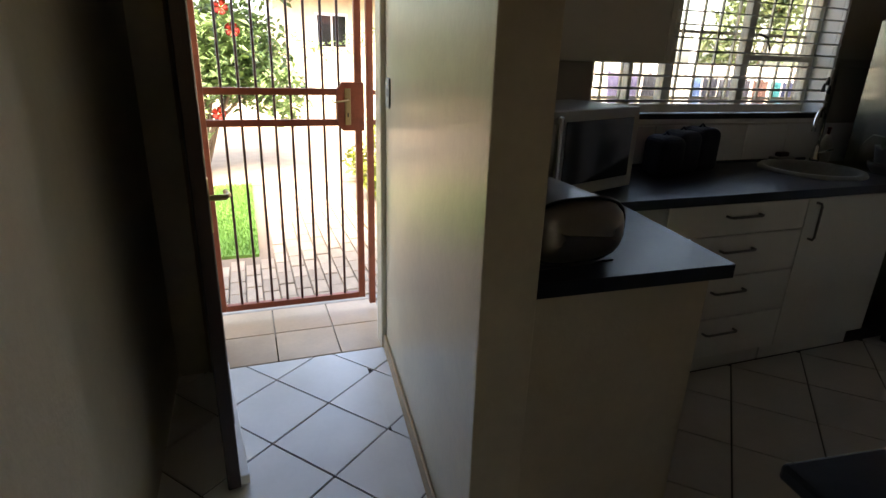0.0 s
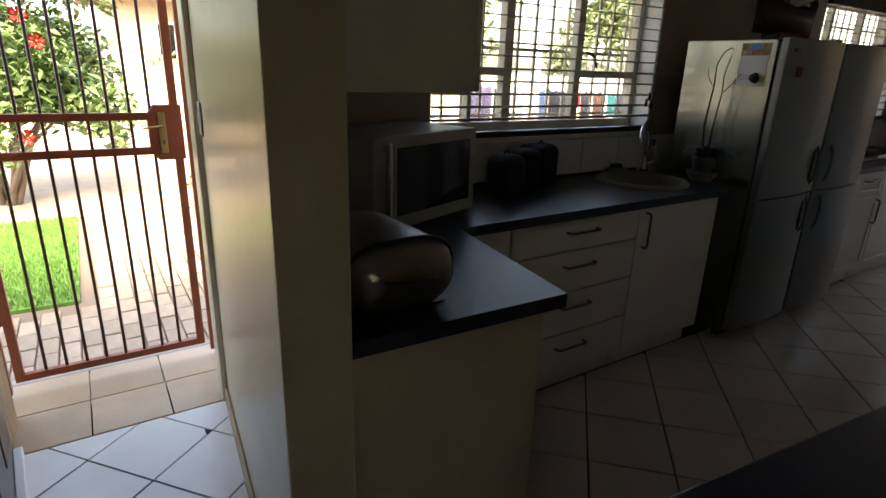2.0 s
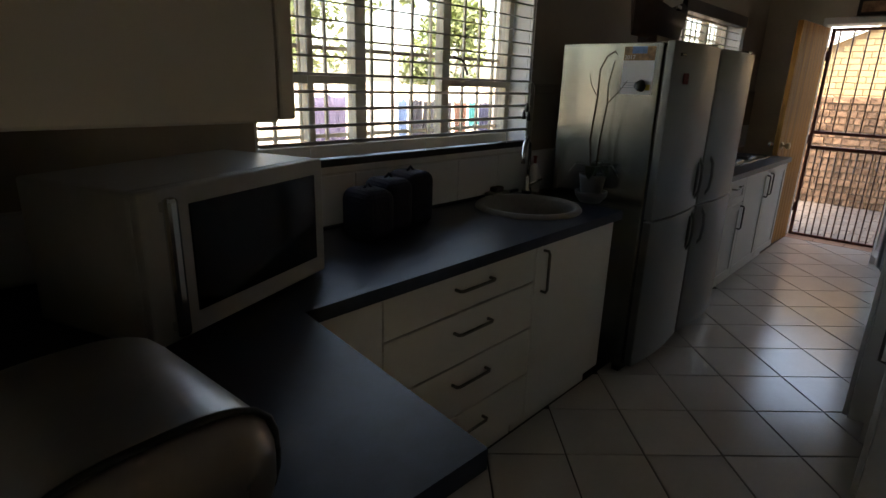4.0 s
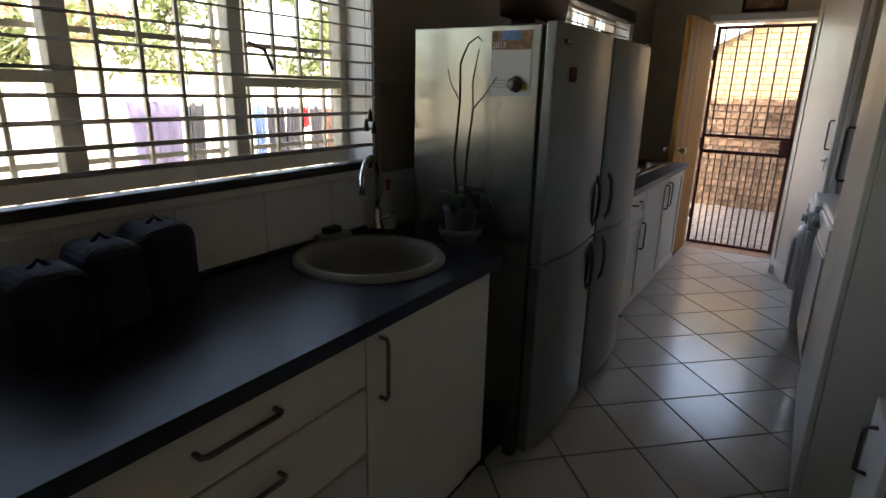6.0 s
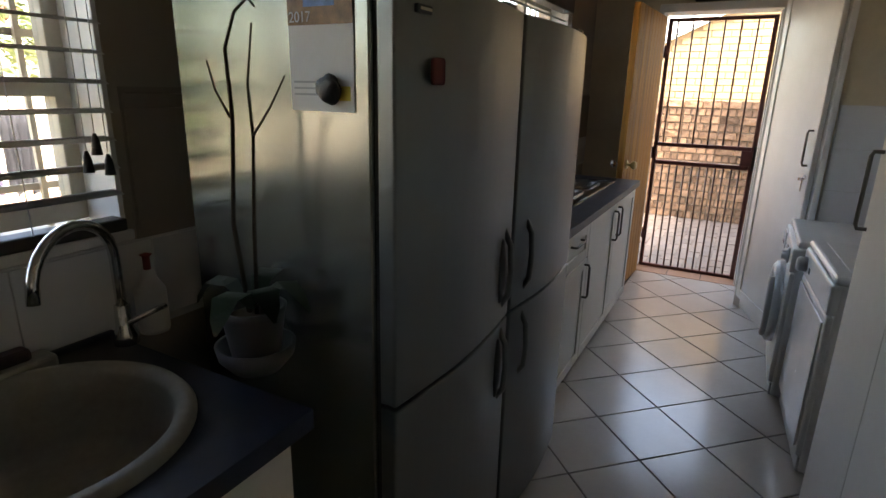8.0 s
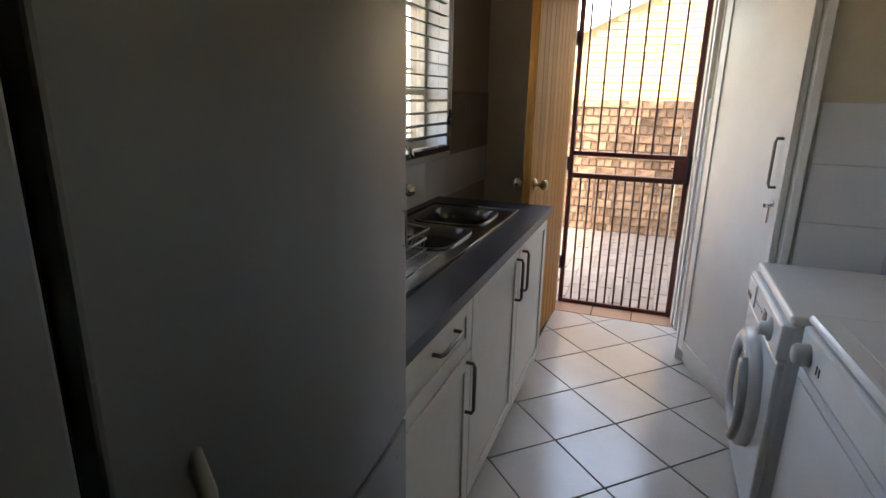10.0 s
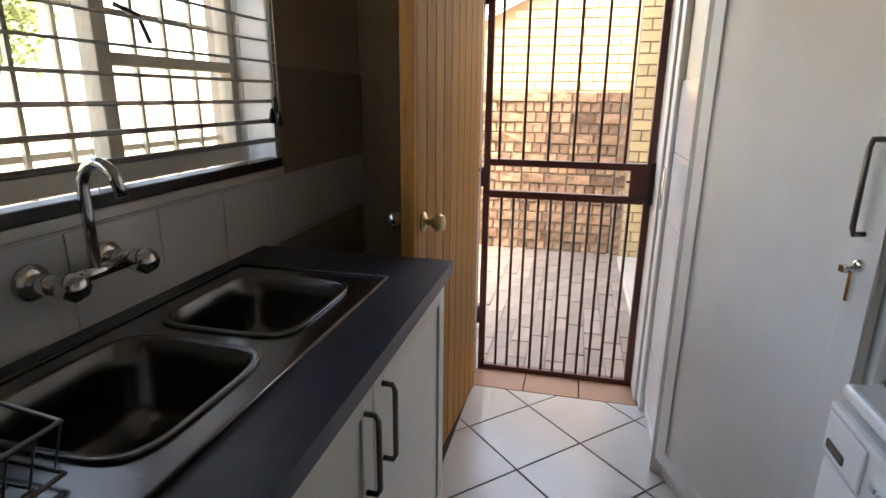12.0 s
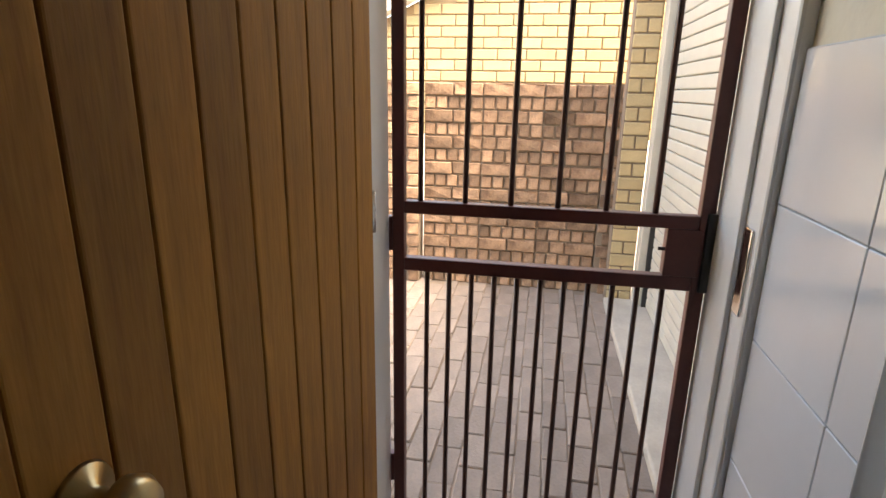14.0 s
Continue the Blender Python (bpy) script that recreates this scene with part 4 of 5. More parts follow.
lk = part("lock", bm_lathe([(0.014, 0), (0.014, 0.008), (0.006, 0.012), (0, 0.012)], 16, T((0.04, 0.004, 1.035)) @ Matrix.Rotation(radians(-90), 4, "X")), M_CHROME, dcc)
part("key", bm_box(0.042, 0.012, 0.955, 0.052, 0.016, 1.02, 0.001), M_CHROME, dcc, "hanging steel key")
part("key_bow", bm_box(0.048, 0.012, 1.015, 0.066, 0.030, 1.032, 0.003), M_CHROME, dcc)
part("body", bm_prism([(6.03, 0.99), (6.04, 1.06), (6.585, 1.235), (6.595, 1.10), (6.595, 0.40), (6.03, 0.40)], 0.09, 2.3, 0.002), M_WHITE, cc)
part("plinth", bm_prism([(5.93, 1.02), (6.575, 1.25), (6.58, 1.12), (6.05, 0.95)], 0, 0.085), M_WHITE, cc)
part("side_strip", bm_prism([(5.882, 0.982), (5.93, 0.982), (5.93, 1.03), (5.884, 1.012)], 0, 2.3, 0.002), M_WHITE, cc)
part("end_post", bm_prism([(6.565, 1.235), (6.60, 1.29), (6.63, 1.27), (6.62, 1.22)], 0, 2.3, 0.002), M_WHITE, cc)


def washer(x0, front_y, h, label, porthole, turn=0.0):
    w = thing("washing_machine" if porthole else "tumble_dryer", label, "washing machine" if porthole else "dryer")
    W_ = 0.60
    part("body", bm_box(0, -0.56, 0.02, W_, -0.02, h - 0.035, 0.012), M_APPL, w)
    part("top", bm_box(-0.003, -0.575, h - 0.033, W_ + 0.003, -0.012 if porthole else 0.0, h, 0.012 if porthole else 0.018, seg=3), M_APPL, w)
    part("front_panel", bm_box(0.004, -0.03, 0.09, W_ - 0.004, 0, h - 0.16, 0.01), M_APPL, w)
    pn = part("control_panel", bm_box(0.002, -0.05, h - 0.155, W_ - 0.002, 0.006, h - 0.036, 0.01), M_APPL, w)
    part("plinth", bm_box(0.01, -0.05, 0.02, W_ - 0.01, -0.012, 0.085, 0.004), M_APPLD, w)
    FR = T((0, 0, 0)) @ Matrix.Rotation(radians(-90), 4, "X")
    if porthole:
        kx = 0.13
        part("dial", bm_lathe([(0.04, 0), (0.038, 0.008), (0.024, 0.012), (0.022, 0.032), (0, 0.034)], 28, T((kx, 0.006, h - 0.10)) @ FR), M_APPLD, pn)
        part("display", bm_box(0.21, 0.004, h - 0.12, 0.26, 0.009, h - 0.075, 0.002), M_DGLASS, pn, "dark display")
        for k in range(5):
            part("button", bm_box(0.29 + 0.025 * k, 0.004, h - 0.105, 0.305 + 0.025 * k, 0.010, h - 0.095, 0.002), M_APPLD, pn)
        part("drawer_line", bm_box(0.43, 0.004, h - 0.14, 0.58, 0.012, h - 0.05, 0.006), M_APPL, pn)
        part("drawer_grip", bm_box(0.49, 0.010, h - 0.125, 0.56, 0.014, h - 0.105, 0.004), M_DARKTRIM, pn)
        dm = T((0.31, 0, 0.42)) @ FR
        dd = part("porthole_door", bm_lathe([(0.215, -0.005), (0.215, 0.03), (0.195, 0.045), (0.168, 0.045), (0.156, 0.03), (0.15, 0.0)], 48, dm), M_APPL, w, "white porthole ring")
        part("door_glass", bm_lathe([(0.158, 0.015), (0.14, 0.03), (0.08, 0.042), (0, 0.046)], 40, dm), M_DGLASS, dd, "dark bowl glass")
        part("door_grip", bm_tube([(0.31 + 0.185 * math.cos(a), 0.048, 0.42 + 0.185 * math.sin(a)) for a in np.linspace(2.2, 4.1, 12)], 0.019, 8), M_APPLD, dd, "silver-grey curved door grip")
    else:
        part("dial", bm_lathe([(0.034, 0), (0.032, 0.03), (0.026, 0.038), (0, 0.038)], 28, T((0.52, 0.006, h - 0.10)) @ FR), M_APPLD, pn)
        for k in range(2):
            part("mark", bm_box(0.44 - 0.02 * k, 0.005, h - 0.12, 0.446 - 0.02 * k, 0.008, h - 0.095), M_BLACK, pn)
        part("lid_groove", bm_box(0.04, -0.40, h - 0.002, 0.56, -0.06, h + 0.002, 0.0015), M_APPL, w)
        part("door_panel", bm_box(0.03, 0.0, 0.12, 0.57, 0.008, h - 0.19, 0.004), M_APPL, w)
    w.matrix_world = pose(x0, front_y, 0, 0, 0, turn)
    return w


washer(5.225, 1.105, 0.82, "white front-loading washing machine with a porthole door", True)
washer(4.60, 1.02, 0.845, "white tumble dryer with a round dial beside the washer", False, 3.5)

tcab = thing("tall_cabinet", "tall white larder cabinet with dark bow handle", "cabinet")
part("body", bm_box(3.28, 0.40, 0.10, 4.25, 1.015, 2.3, 0.003), M_CAB, tcab)
part("plinth", bm_box(3.30, 0.42, 0.0, 4.23, 0.955, 0.10), M_CAB, tcab)
for x0, x1, hx in ((3.282, 3.76, 3.72), (3.764, 4.248, 4.205)):
    d = part("door", bm_box(x0, 1.017, 0.11, x1, 1.035, 2.29, 0.003), M_CAB, tcab)
    if hx > 4:
        b = bm_tube([(hx, 1.035, 1.10), (hx, 1.058, 1.10), (hx, 1.063, 1.112), (hx, 1.063, 1.308), (hx, 1.058, 1.32), (hx, 1.035, 1.32)], 0.006, 8)
        part("handle", b, M_HANDLE, d, "dark pewter bow handle")
lc = thing("low_cabinet", "low white cabinet with a bow handle beside the larder", "cabinet")
part("body", bm_box(2.72, 0.40, 0.08, 2.99, 0.91, 0.72, 0.004), M_CAB, lc)
d = part("door", bm_box(2.73, 0.912, 0.09, 2.98, 0.93, 0.715, 0.004), M_CAB, lc)
part("handle", bm_tube([(2.87, 0.93, 0.55), (2.87, 0.955, 0.555), (2.87, 0.955, 0.675), (2.87, 0.93, 0.68)], 0.006, 8), M_HANDLE, d)
part("plinth", bm_box(2.74, 0.42, 0, 2.97, 0.87, 0.08), M_CAB, lc)

tb = thing("dark_table", "black-topped table with a rounded edge in the dark room", "table")
part("tabletop", bm_prism([(0.82, 0.885), (1.95, 0.76), (1.87, 0.0), (0.73, 0.1)], 0.665, 0.70, 0.008), M_TOP, tb)
# solid black block from near the floor up to the tabletop
part("black_block", bm_prism([(0.86, 0.845), (1.90, 0.73), (1.83, 0.05), (0.78, 0.14)], 0.05, 0.664), M_BLACK, tb)
for x, y in ((0.87, 0.83), (1.88, 0.72), (1.82, 0.06), (0.79, 0.15)):
    part("leg", bm_box(x - 0.02, y - 0.02, 0, x + 0.02, y + 0.02, 0.664, 0.004), M_BLACK, tb)

# ---- outdoors, front ----
GZ = -0.06
struct("ground", bm_box(-400, -400, -0.5, 400, 400, -0.24), M_SOIL, "bare pale ground round the house")
struct("pavement_front", bm_box(-6, 2.98, -0.4, 7.5, 30, GZ - 0.02), M_JOINT, "sandy joints of the front paving")
struct("step_front", bm_box(-0.62, 2.98, -0.3, 0.95, 3.32, -0.012), M_CONC, "plastered front door step")
tagged(struct("lawn", bm_box(-5, 4.42, -0.3, -0.06, 6.75, GZ + 0.005), M_GRASS, "green lawn beside the brick path"), category="lawn")
rng = random.Random(3)


def blades(name, x0, x1, y0, y1, z, n, label):
    vs, fs = [], []
    for _ in range(n):
        x, y, a, h, w = rng.uniform(x0, x1), rng.uniform(y0, y1), rng.uniform(0, 6.28), rng.uniform(0.025, 0.06), 0.004
        i = len(vs)
        vs += [(x - w * math.cos(a), y - w * math.sin(a), z), (x + w * math.cos(a), y + w * math.sin(a), z), (x + rng.uniform(-0.02, 0.02), y + rng.uniform(-0.02, 0.02), z + h)]
        fs.append((i, i + 1, i + 2))
    me = bpy.data.meshes.new(name)
    me.from_pydata(vs, [], fs)
    me.materials.append(M_GRASS)
    tagged(new(name, me), label, "grass", kind="stuff")


blades("grass", -1.8, -0.06, 4.42, 6.75, GZ, 16000, "short green lawn grass blades")


def leaf_cloud(centres, n, size, seed):
    r = random.Random(seed)
    vs, fs = [], []
    for _ in range(n):
        c, rad = r.choice(centres)
        d = Vector((r.gauss(0, 1), r.gauss(0, 1), r.gauss(0, 1))).normalized() * rad * r.uniform(0.35, 1.05)
        p = Vector(c) + d
        q = Euler((r.uniform(-0.9, 0.9), r.uniform(-0.9, 0.9), r.uniform(0, 6.3))).to_matrix()
        s = size * r.uniform(0.6, 1.3)
        i = len(vs)
        for lx, ly, lz in ((-1, 0, 0), (-0.2, 0.45, 0.1), (1, 0, -0.15), (-0.2, -0.45, 0.1)):
            vs.append(p + q @ Vector((lx * s, ly * s, lz * s)))
        fs.append((i, i + 1, i + 2, i + 3))
    me = bpy.data.meshes.new("crown")
    me.from_pydata(vs, [], fs)
    return me


def shrub(name, label, loc, centres, n, size, seed, leafmat, trunk_h, stems=5):
    t = thing(name, label, "shrub" if "shrub" in name else "tree")
    me = leaf_cloud(centres, n, size, seed)
    me.materials.append(leafmat)
    cr = new("crown", me)
    cr.parent = t
    r = random.Random(seed + 1)
    for k in range(stems):
        c, rad = centres[k % len(centres)]
        b = bm_tube([(r.uniform(-0.08, 0.08), r.uniform(-0.08, 0.08), 0), (c[0] * 0.3, c[1] * 0.3, trunk_h * 0.6), (c[0] * 0.7, c[1] * 0.7, c[2] * 0.8), c], 0.035, 7, taper=0.008)
        part("limb" if k else "trunk", b, M_BARK, t)
    t.location = loc
    return t


cs = []
rr_ = random.Random(8)
for k in range(60):
    a, rad = rr_.uniform(0, 6.28), rr_.uniform(0.1, 1.3)
    cs.append(((rad * math.cos(a), 0.7 * rad * math.sin(a), rr_.uniform(0.75, 3.0)), rr_.uniform(0.22, 0.42)))
hib = shrub("hibiscus_shrub", "dense green hibiscus shrub with red flowers", (-0.62, 7.6, GZ - 0.03), cs, 14000, 0.062, 5, M_LEAF, 1.0, 9)


def flower(loc, s):
    m = T(Vector(loc) - hib.location) @ Matrix.Rotation(radians(80), 4, "X")
    f = part("flower", bm_tube([(0, 0, -0.12), (0, 0, 0), (0.01, 0, s * 0.9)], 0.006, 6, taper=0.004), M_LEAFY, hib, "open red hibiscus flower")
    f.matrix_basis = m
    for k in range(5):
        b = bmesh.new()
        g = [[b.verts.new((r_ * math.cos(t_), r_ * math.sin(t_), 0.35 * r_ - 0.25 * abs(t_) * r_)) for t_ in (-0.55, 0, 0.55)] for r_ in (0.1 * s, 0.55 * s, s)]
        for i in range(2):
            for j in range(2):
                b.faces.new((g[i][j], g[i + 1][j], g[i + 1][j + 1], g[i][j + 1])).smooth = True
        bmesh.ops.solidify(b, geom=b.faces[:], thickness=0.002)
        b.transform(Matrix.Rotation(radians(72 * k), 4, "Z"))
        part("petal", b, M_RED, f)


for x, y, z in ((-0.21, 6.55, 1.76), (-0.12, 6.6, 1.56), (-0.32, 6.6, 0.74), (-0.80, 6.45, 1.35), (-0.55, 6.5, 1.68)):
    flower((x, y, z), 0.075)

cs = [((rr_.uniform(-0.3, 0.3), rr_.uniform(-0.9, 0.9), rr_.uniform(0.1, 0.65)), 0.2) for _ in range(10)]
shrub("yellow_shrub", "yellow-green shrub bordering the front path", (1.40, 6.3, GZ - 0.05), cs, 1600, 0.05, 11, M_LEAFY, 0.3, 3)

# front boundary wall, neighbour house


def brickwall(name, label, ax, plane, u0, u1, z0, z1, bl, bh, mp, limit, depth=0.11, jut=0.0, gap=0.011, gable=None, back=0.12, seed=1, mort=None):
    """A coursed wall facing -ax with its bricks as parts."""
    r = random.Random(seed)
    base = bm_box(plane, u0, z0, plane + back, u1, z1) if ax == "x" else bm_box(u0, plane, z0, u1, plane + back, z1)
    if gable:
        base.free()
        base = bmesh.new()
        bm_prism([(u0, z0), (u1, z0), (u1, gable(u1)), (u0, gable(u0))], 0, back, bm=base, m=T((plane + back, 0, 0)) @ Matrix(((0, 0, -1, 0), (1, 0, 0, 0), (0, 1, 0, 0), (0, 0, 0, 1))))
    w = struct(name, base, mort or M_MORTAR, label)
    shapes = []
    for k in range(5):
        b = bm_box(-bl / 2 + gap / 2, -0.012 - jut, -bh / 2 + gap / 2, bl / 2 - gap / 2, 0.03, bh / 2 - gap / 2, 0.004, seg=1)
        for v in b.verts:
            if jut and v.co.y < 0:
                v.co += Vector((0, r.uniform(-jut, jut), 0))
                v.co += Vector((r.uniform(-0.003, 0.003), 0, r.uniform(-0.003, 0.003)))
        shapes.append(mesh_of("brick", b, mp))
    hb = []
    for k in range(2):
        hb.append(mesh_of("brick", bm_box(-bl / 4 + gap / 2, -0.012 - jut * 0.5, -bh / 2 + gap / 2, bl / 4 - gap / 2, 0.03, bh / 2 - gap / 2, 0.004, seg=1), mp))
    hw = 0.083
    head = [mesh_of("brick", bm_box(-hw / 2 + gap / 2, -0.012 - r.uniform(0, jut), -bh / 2 + gap / 2, hw / 2 - gap / 2, 0.03, bh / 2 - gap / 2, 0.005, seg=1), mp) for k in range(4)] if jut else []
    rows = round((z1 - z0) / bh)
    cnt = 0
    for i in range(rows):
        z = z0 + bh * (i + 0.5)
        u = u0 + (0 if i % 2 else bl / 2)
        if i % 2 == 0:
            cells = [(u0 + bl / 4, True)]
        else:
            cells = []
        while u + bl <= u1 + 0.001:
            if jut and r.random() < 0.28:
                cells += [(u + bl / 4, True), (u + 3 * bl / 4, True)]
            else:
                cells.append((u + bl / 2, False))
            u += bl
        if u + bl / 2 <= u1 + 0.001:
            cells.append((u + bl / 4, True))
        if jut and i % 2 == 0:
            nh = int((u1 - u0) / hw)
            cells = [(u0 + (u1 - u0) * (k + 0.5) / nh, None) for k in range(nh)]
        for cu, half in cells:
            if gable and z + bh / 2 > gable(cu) - 0.04:
                continue
            if cnt >= limit:
                continue
            cnt += 1
            me = r.choice(head if half is None else hb if half else shapes)
            m = T((plane, cu, z)) @ pose(0, 0, 0, 0, 0, -90) if ax == "x" else T((cu, plane, z))
            piece("brick", me, w, m)
    return w


# ---- outdoors, back yard ----
struct("yard_slab", bm_box(7.26, 0.5, -0.4, 12.5, 2.83, -0.062), M_JOINT, "sandy joints of the back yard paving")
struct("yard_side", bm_box(XE + 0.2, 2.83, -0.4, 12.5, 9.0, -0.06), M_PAVER, "weathered paving beside the house")
struct("threshold_back", bm_box(XE + 0.19, 1.27, -0.2, 7.30, 2.09, -0.008), M_GROUT, "bed of the back door threshold tiles")
struct("wall_outer", bm_box(7.27, 0.5, -0.3, 7.40, 1.245, 2.6), M_MORTAR, "yellow brick outer wall beside the back door")
struct("curb", bm_box(7.45, 0.9, -0.2, 9.70, 1.215, -0.02, 0.012), M_CONC, "pale concrete strip along the roller shutter")
sh = thing("roller_shutter", "white slatted roller shutter door across the yard", "shutter")
sl = mesh_of("slat", bm_box(8.0, -0.012, 0, 9.55, 0.012, 0.066, 0.008, seg=2), M_SHUTTER)
for k in range(33):
    piece("slat", sl, sh, T((0, 0.945, -0.018 + 0.07 * k)))
part("guide", bm_box(9.57, 0.90, -0.02, 9.70, 1.03, 2.285, 0.006), M_SHUTTER, sh)
part("guide_channel", bm_box(9.55, 0.92, -0.02, 9.568, 0.985, 2.285, 0.003), M_BLACK, sh, "dark guide channel")
part("guide", bm_box(7.9, 0.90, -0.02, 7.995, 0.985, 2.285, 0.006), M_SHUTTER, sh)
struct("wall_garage", bm_box(7.4, 0.55, -0.3, 9.9, 0.895, 2.7), M_BRICKY, "yellow brick wall behind the roller shutter")
struct("lintel", bm_box(7.41, 0.897, 2.29, 9.715, 1.06, 2.62, 0.01), M_SHUTTER, "white lintel over the roller shutter")
# white eave board over the yard
ev = struct("eave", bm_box(7.3, 0.55, 2.62, 7.8, 6.0, 2.70), M_WHITE, "white eave board over the back door")
# roof overhang along the front of the house, unseen, added to hold back light
struct("eave_front", bm_box(1.0, 2.83, 2.34, XE + 0.3, 3.35, 2.44, 0.006), M_WHITE, "unseen white eave added to shade the kitchen windows")
# roof out of view, added only to block sun over yard and front path
tagged(struct("roof", bm_prism([(-3.8, 2.63), (3.25, 2.63), (-0.3, 4.1)], -3.7, 7.24, m=Matrix(((0, 0, 1, 0), (1, 0, 0, 0), (0, 1, 0, 0), (0, 0, 0, 1)))), M_ROOF, "unseen red-brown pitched roof added to cast the house shadow"), category="roof")
# neighbours seen from the windows
struct("garden_wall", bm_box(2.7, 10.5, -0.3, 16, 10.72, 1.35), M_PALEWALL, "pale yellow garden wall behind the washing line")

# washing line
wl = thing("washing_line", "washing line of thin wire between white steel poles", "washing line")
for x in (3.0, 4.55, 7.4):
    part("pole", bm_tube([(x, 5.35, -0.25), (x, 5.35, 2.1)], 0.035, 12), M_WHITE, wl)
part("wire", bm_tube([(3.0, 5.4, 1.32), (5, 5.4, 1.255), (6.5, 5.4, 1.21), (7.4, 5.4, 1.20)], 0.004, 5), M_APPLD, wl)
CLOTHES = [("lilac", (0.15, 0.14, 0.24), 3.53, 3.96, 0.57), ("charcoal", (0.05, 0.055, 0.07), 3.97, 4.17, 0.51), ("white", (0.75, 0.75, 0.75), 4.19, 4.43, 0.50),
           ("sky blue", (0.12, 0.20, 0.38), 4.64, 4.79, 0.50), ("slate", (0.045, 0.05, 0.07), 4.80, 5.01, 0.47), ("slate", (0.06, 0.065, 0.085), 5.02, 5.21, 0.46),
           ("red", (0.30, 0.03, 0.035), 5.22, 5.31, 0.20), ("charcoal", (0.07, 0.07, 0.09), 5.32, 5.51, 0.46), ("dusty pink", (0.17, 0.10, 0.085), 5.53, 5.79, 0.45),
           ("teal", (0.05, 0.27, 0.30), 5.82, 5.98, 0.30), ("navy", (0.05, 0.06, 0.12), 6.0, 6.24, 0.48), ("grey", (0.25, 0.25, 0.27), 6.27, 6.5, 0.5)]
r6 = random.Random(21)
for nm, col, x, xe, ht in CLOTHES:
    w, top, ph, n = xe - x, 1.30 - 0.03 * (x - 3.5), r6.uniform(0, 6), 16
    b = bmesh.new()
    grid = [[b.verts.new((x + w * (k / n + 0.10 * v * math.sin(ph) + 0.18 * (0.5 - k / n) * v), 5.4 + 0.028 * math.sin(ph + k * 1.5 + v) * (0.35 + v), top - ht * v * (1 + 0.07 * math.sin(k * 0.7 + ph)) - 0.03 * abs(math.sin(2 * math.pi * k / n)) * (1 - v))) for v in (0, 0.2, 0.4, 0.6, 0.8, 1.0)] for k in range(n + 1)]
    for p, q in zip(grid, grid[1:]):
        for k in range(5):
            b.faces.new((p[k], q[k], q[k + 1], p[k + 1])).smooth = True
    bmesh.ops.solidify(b, geom=b.faces[:], thickness=0.006)
    tagged(part("laundry", b, cloth(nm.replace(" ", "_") + "_cloth", col)), nm + " garment pegged on the washing line", "laundry", "laundry on the line")

# trees beyond the windows
for loc, seed, s in (((5.0, 13.5, -0.3), 31, 1.0), ((9.5, 14.5, -0.3), 33, 1.3), ((13, 12.5, -0.3), 37, 1.0)):
    r7 = random.Random(seed)
    cs = [((r7.uniform(-1.3, 1.3) * s, r7.uniform(-0.9, 0.9) * s, r7.uniform(1.6, 4.2) * s), r7.uniform(0.4, 0.8) * s) for _ in range(22)]
    shrub("garden_tree", "leafy green garden tree behind the wall", loc, cs, 2600, 0.13, seed, M_TREE, 1.8, 6)
pm = thing("palm_tree", "spiky palm with drooping fronds beyond the window", "tree")
part("trunk", bm_tube([(0, 0, 0), (0.05, 0, 1.2), (0, 0.03, 2.2)], 0.14, 10, taper=0.10), M_BARK, pm)
for k in range(34):
    a, el = k * 2.4, radians(70 - 3.4 * k)
    b = bmesh.new()
    rows = []
    for s in np.linspace(0.05, 1, 6):
        rr = 0.9 * s
        z = 2.2 + rr * math.sin(el) - 0.25 * s * s
        w = 0.025 * (1 - s) + 0.004
        rows.append((b.verts.new((rr * math.cos(el), w, z)), b.verts.new((rr * math.cos(el), -w, z))))
    for p, q in zip(rows, rows[1:]):
        b.faces.new((p[0], q[0], q[1], p[1]))
    b.transform(Matrix.Rotation(a, 4, "Z"))
    part("frond", b, M_LEAF, pm)
pm.location = (4.4, 8.6, -0.25)
fn = thing("timber_fence", "pale timber fence beyond the laundry window", "fence")
fb = mesh_of("board", bm_box(0, 0, -0.25, 0.13, 0.02, 1.5, 0.003, seg=1), M_CONC)
for k in range(40):
    piece("board", fb, fn, T((8.4 + 0.145 * k, 7.2, 0)))
for z in (0.3, 1.2):
    part("rail", bm_box(8.4, 7.22, z, 14.2, 7.26, z + 0.08), M_CONC, fn)

# neighbour's house in front
hs = thing("neighbour_house", "yellow brick house with a red-brown roof over the boundary wall", "house")
part("wall", bm_box(0.9, 17.0, -0.3, 9.0, 20.0, 3.1), M_PALEBRICK, hs)
rf = bm_prism([(16.2, 2.85), (20.6, 2.85), (18.4, 4.5)], 0.4, 9.6, m=Matrix(((0, 0, 1, 0), (1, 0, 0, 0), (0, 1, 0, 0), (0, 0, 0, 1))))
part("roof", rf, M_ROOF, hs)
part("fascia", bm_box(0.4, 16.15, 2.78, 9.6, 16.2, 2.98), M_ROOF, hs)
for x in (2.0, 4.6):
    wv = part("window", bm_box(x, 16.94, 1.35, x + 0.9, 17.0, 2.35, 0.01), M_WHITE, hs)
    for k in range(2):
        part("pane", bm_box(x + 0.06 + 0.41 * k, 16.93, 1.42, x + 0.43 + 0.41 * k, 16.945, 2.28), M_DGLASS, wv)
ivy = leaf_cloud([((x, 12.45, 1.55 + 0.15 * math.sin(x * 3)), 0.22) for x in np.linspace(-2, 6, 30)], 800, 0.055, 51)
ivy.materials.append(M_LEAF)
tagged(new("ivy", ivy), "green creeper along the top of the boundary wall", "creeper", kind="stuff")

# ---- pieces: floor tiles ----


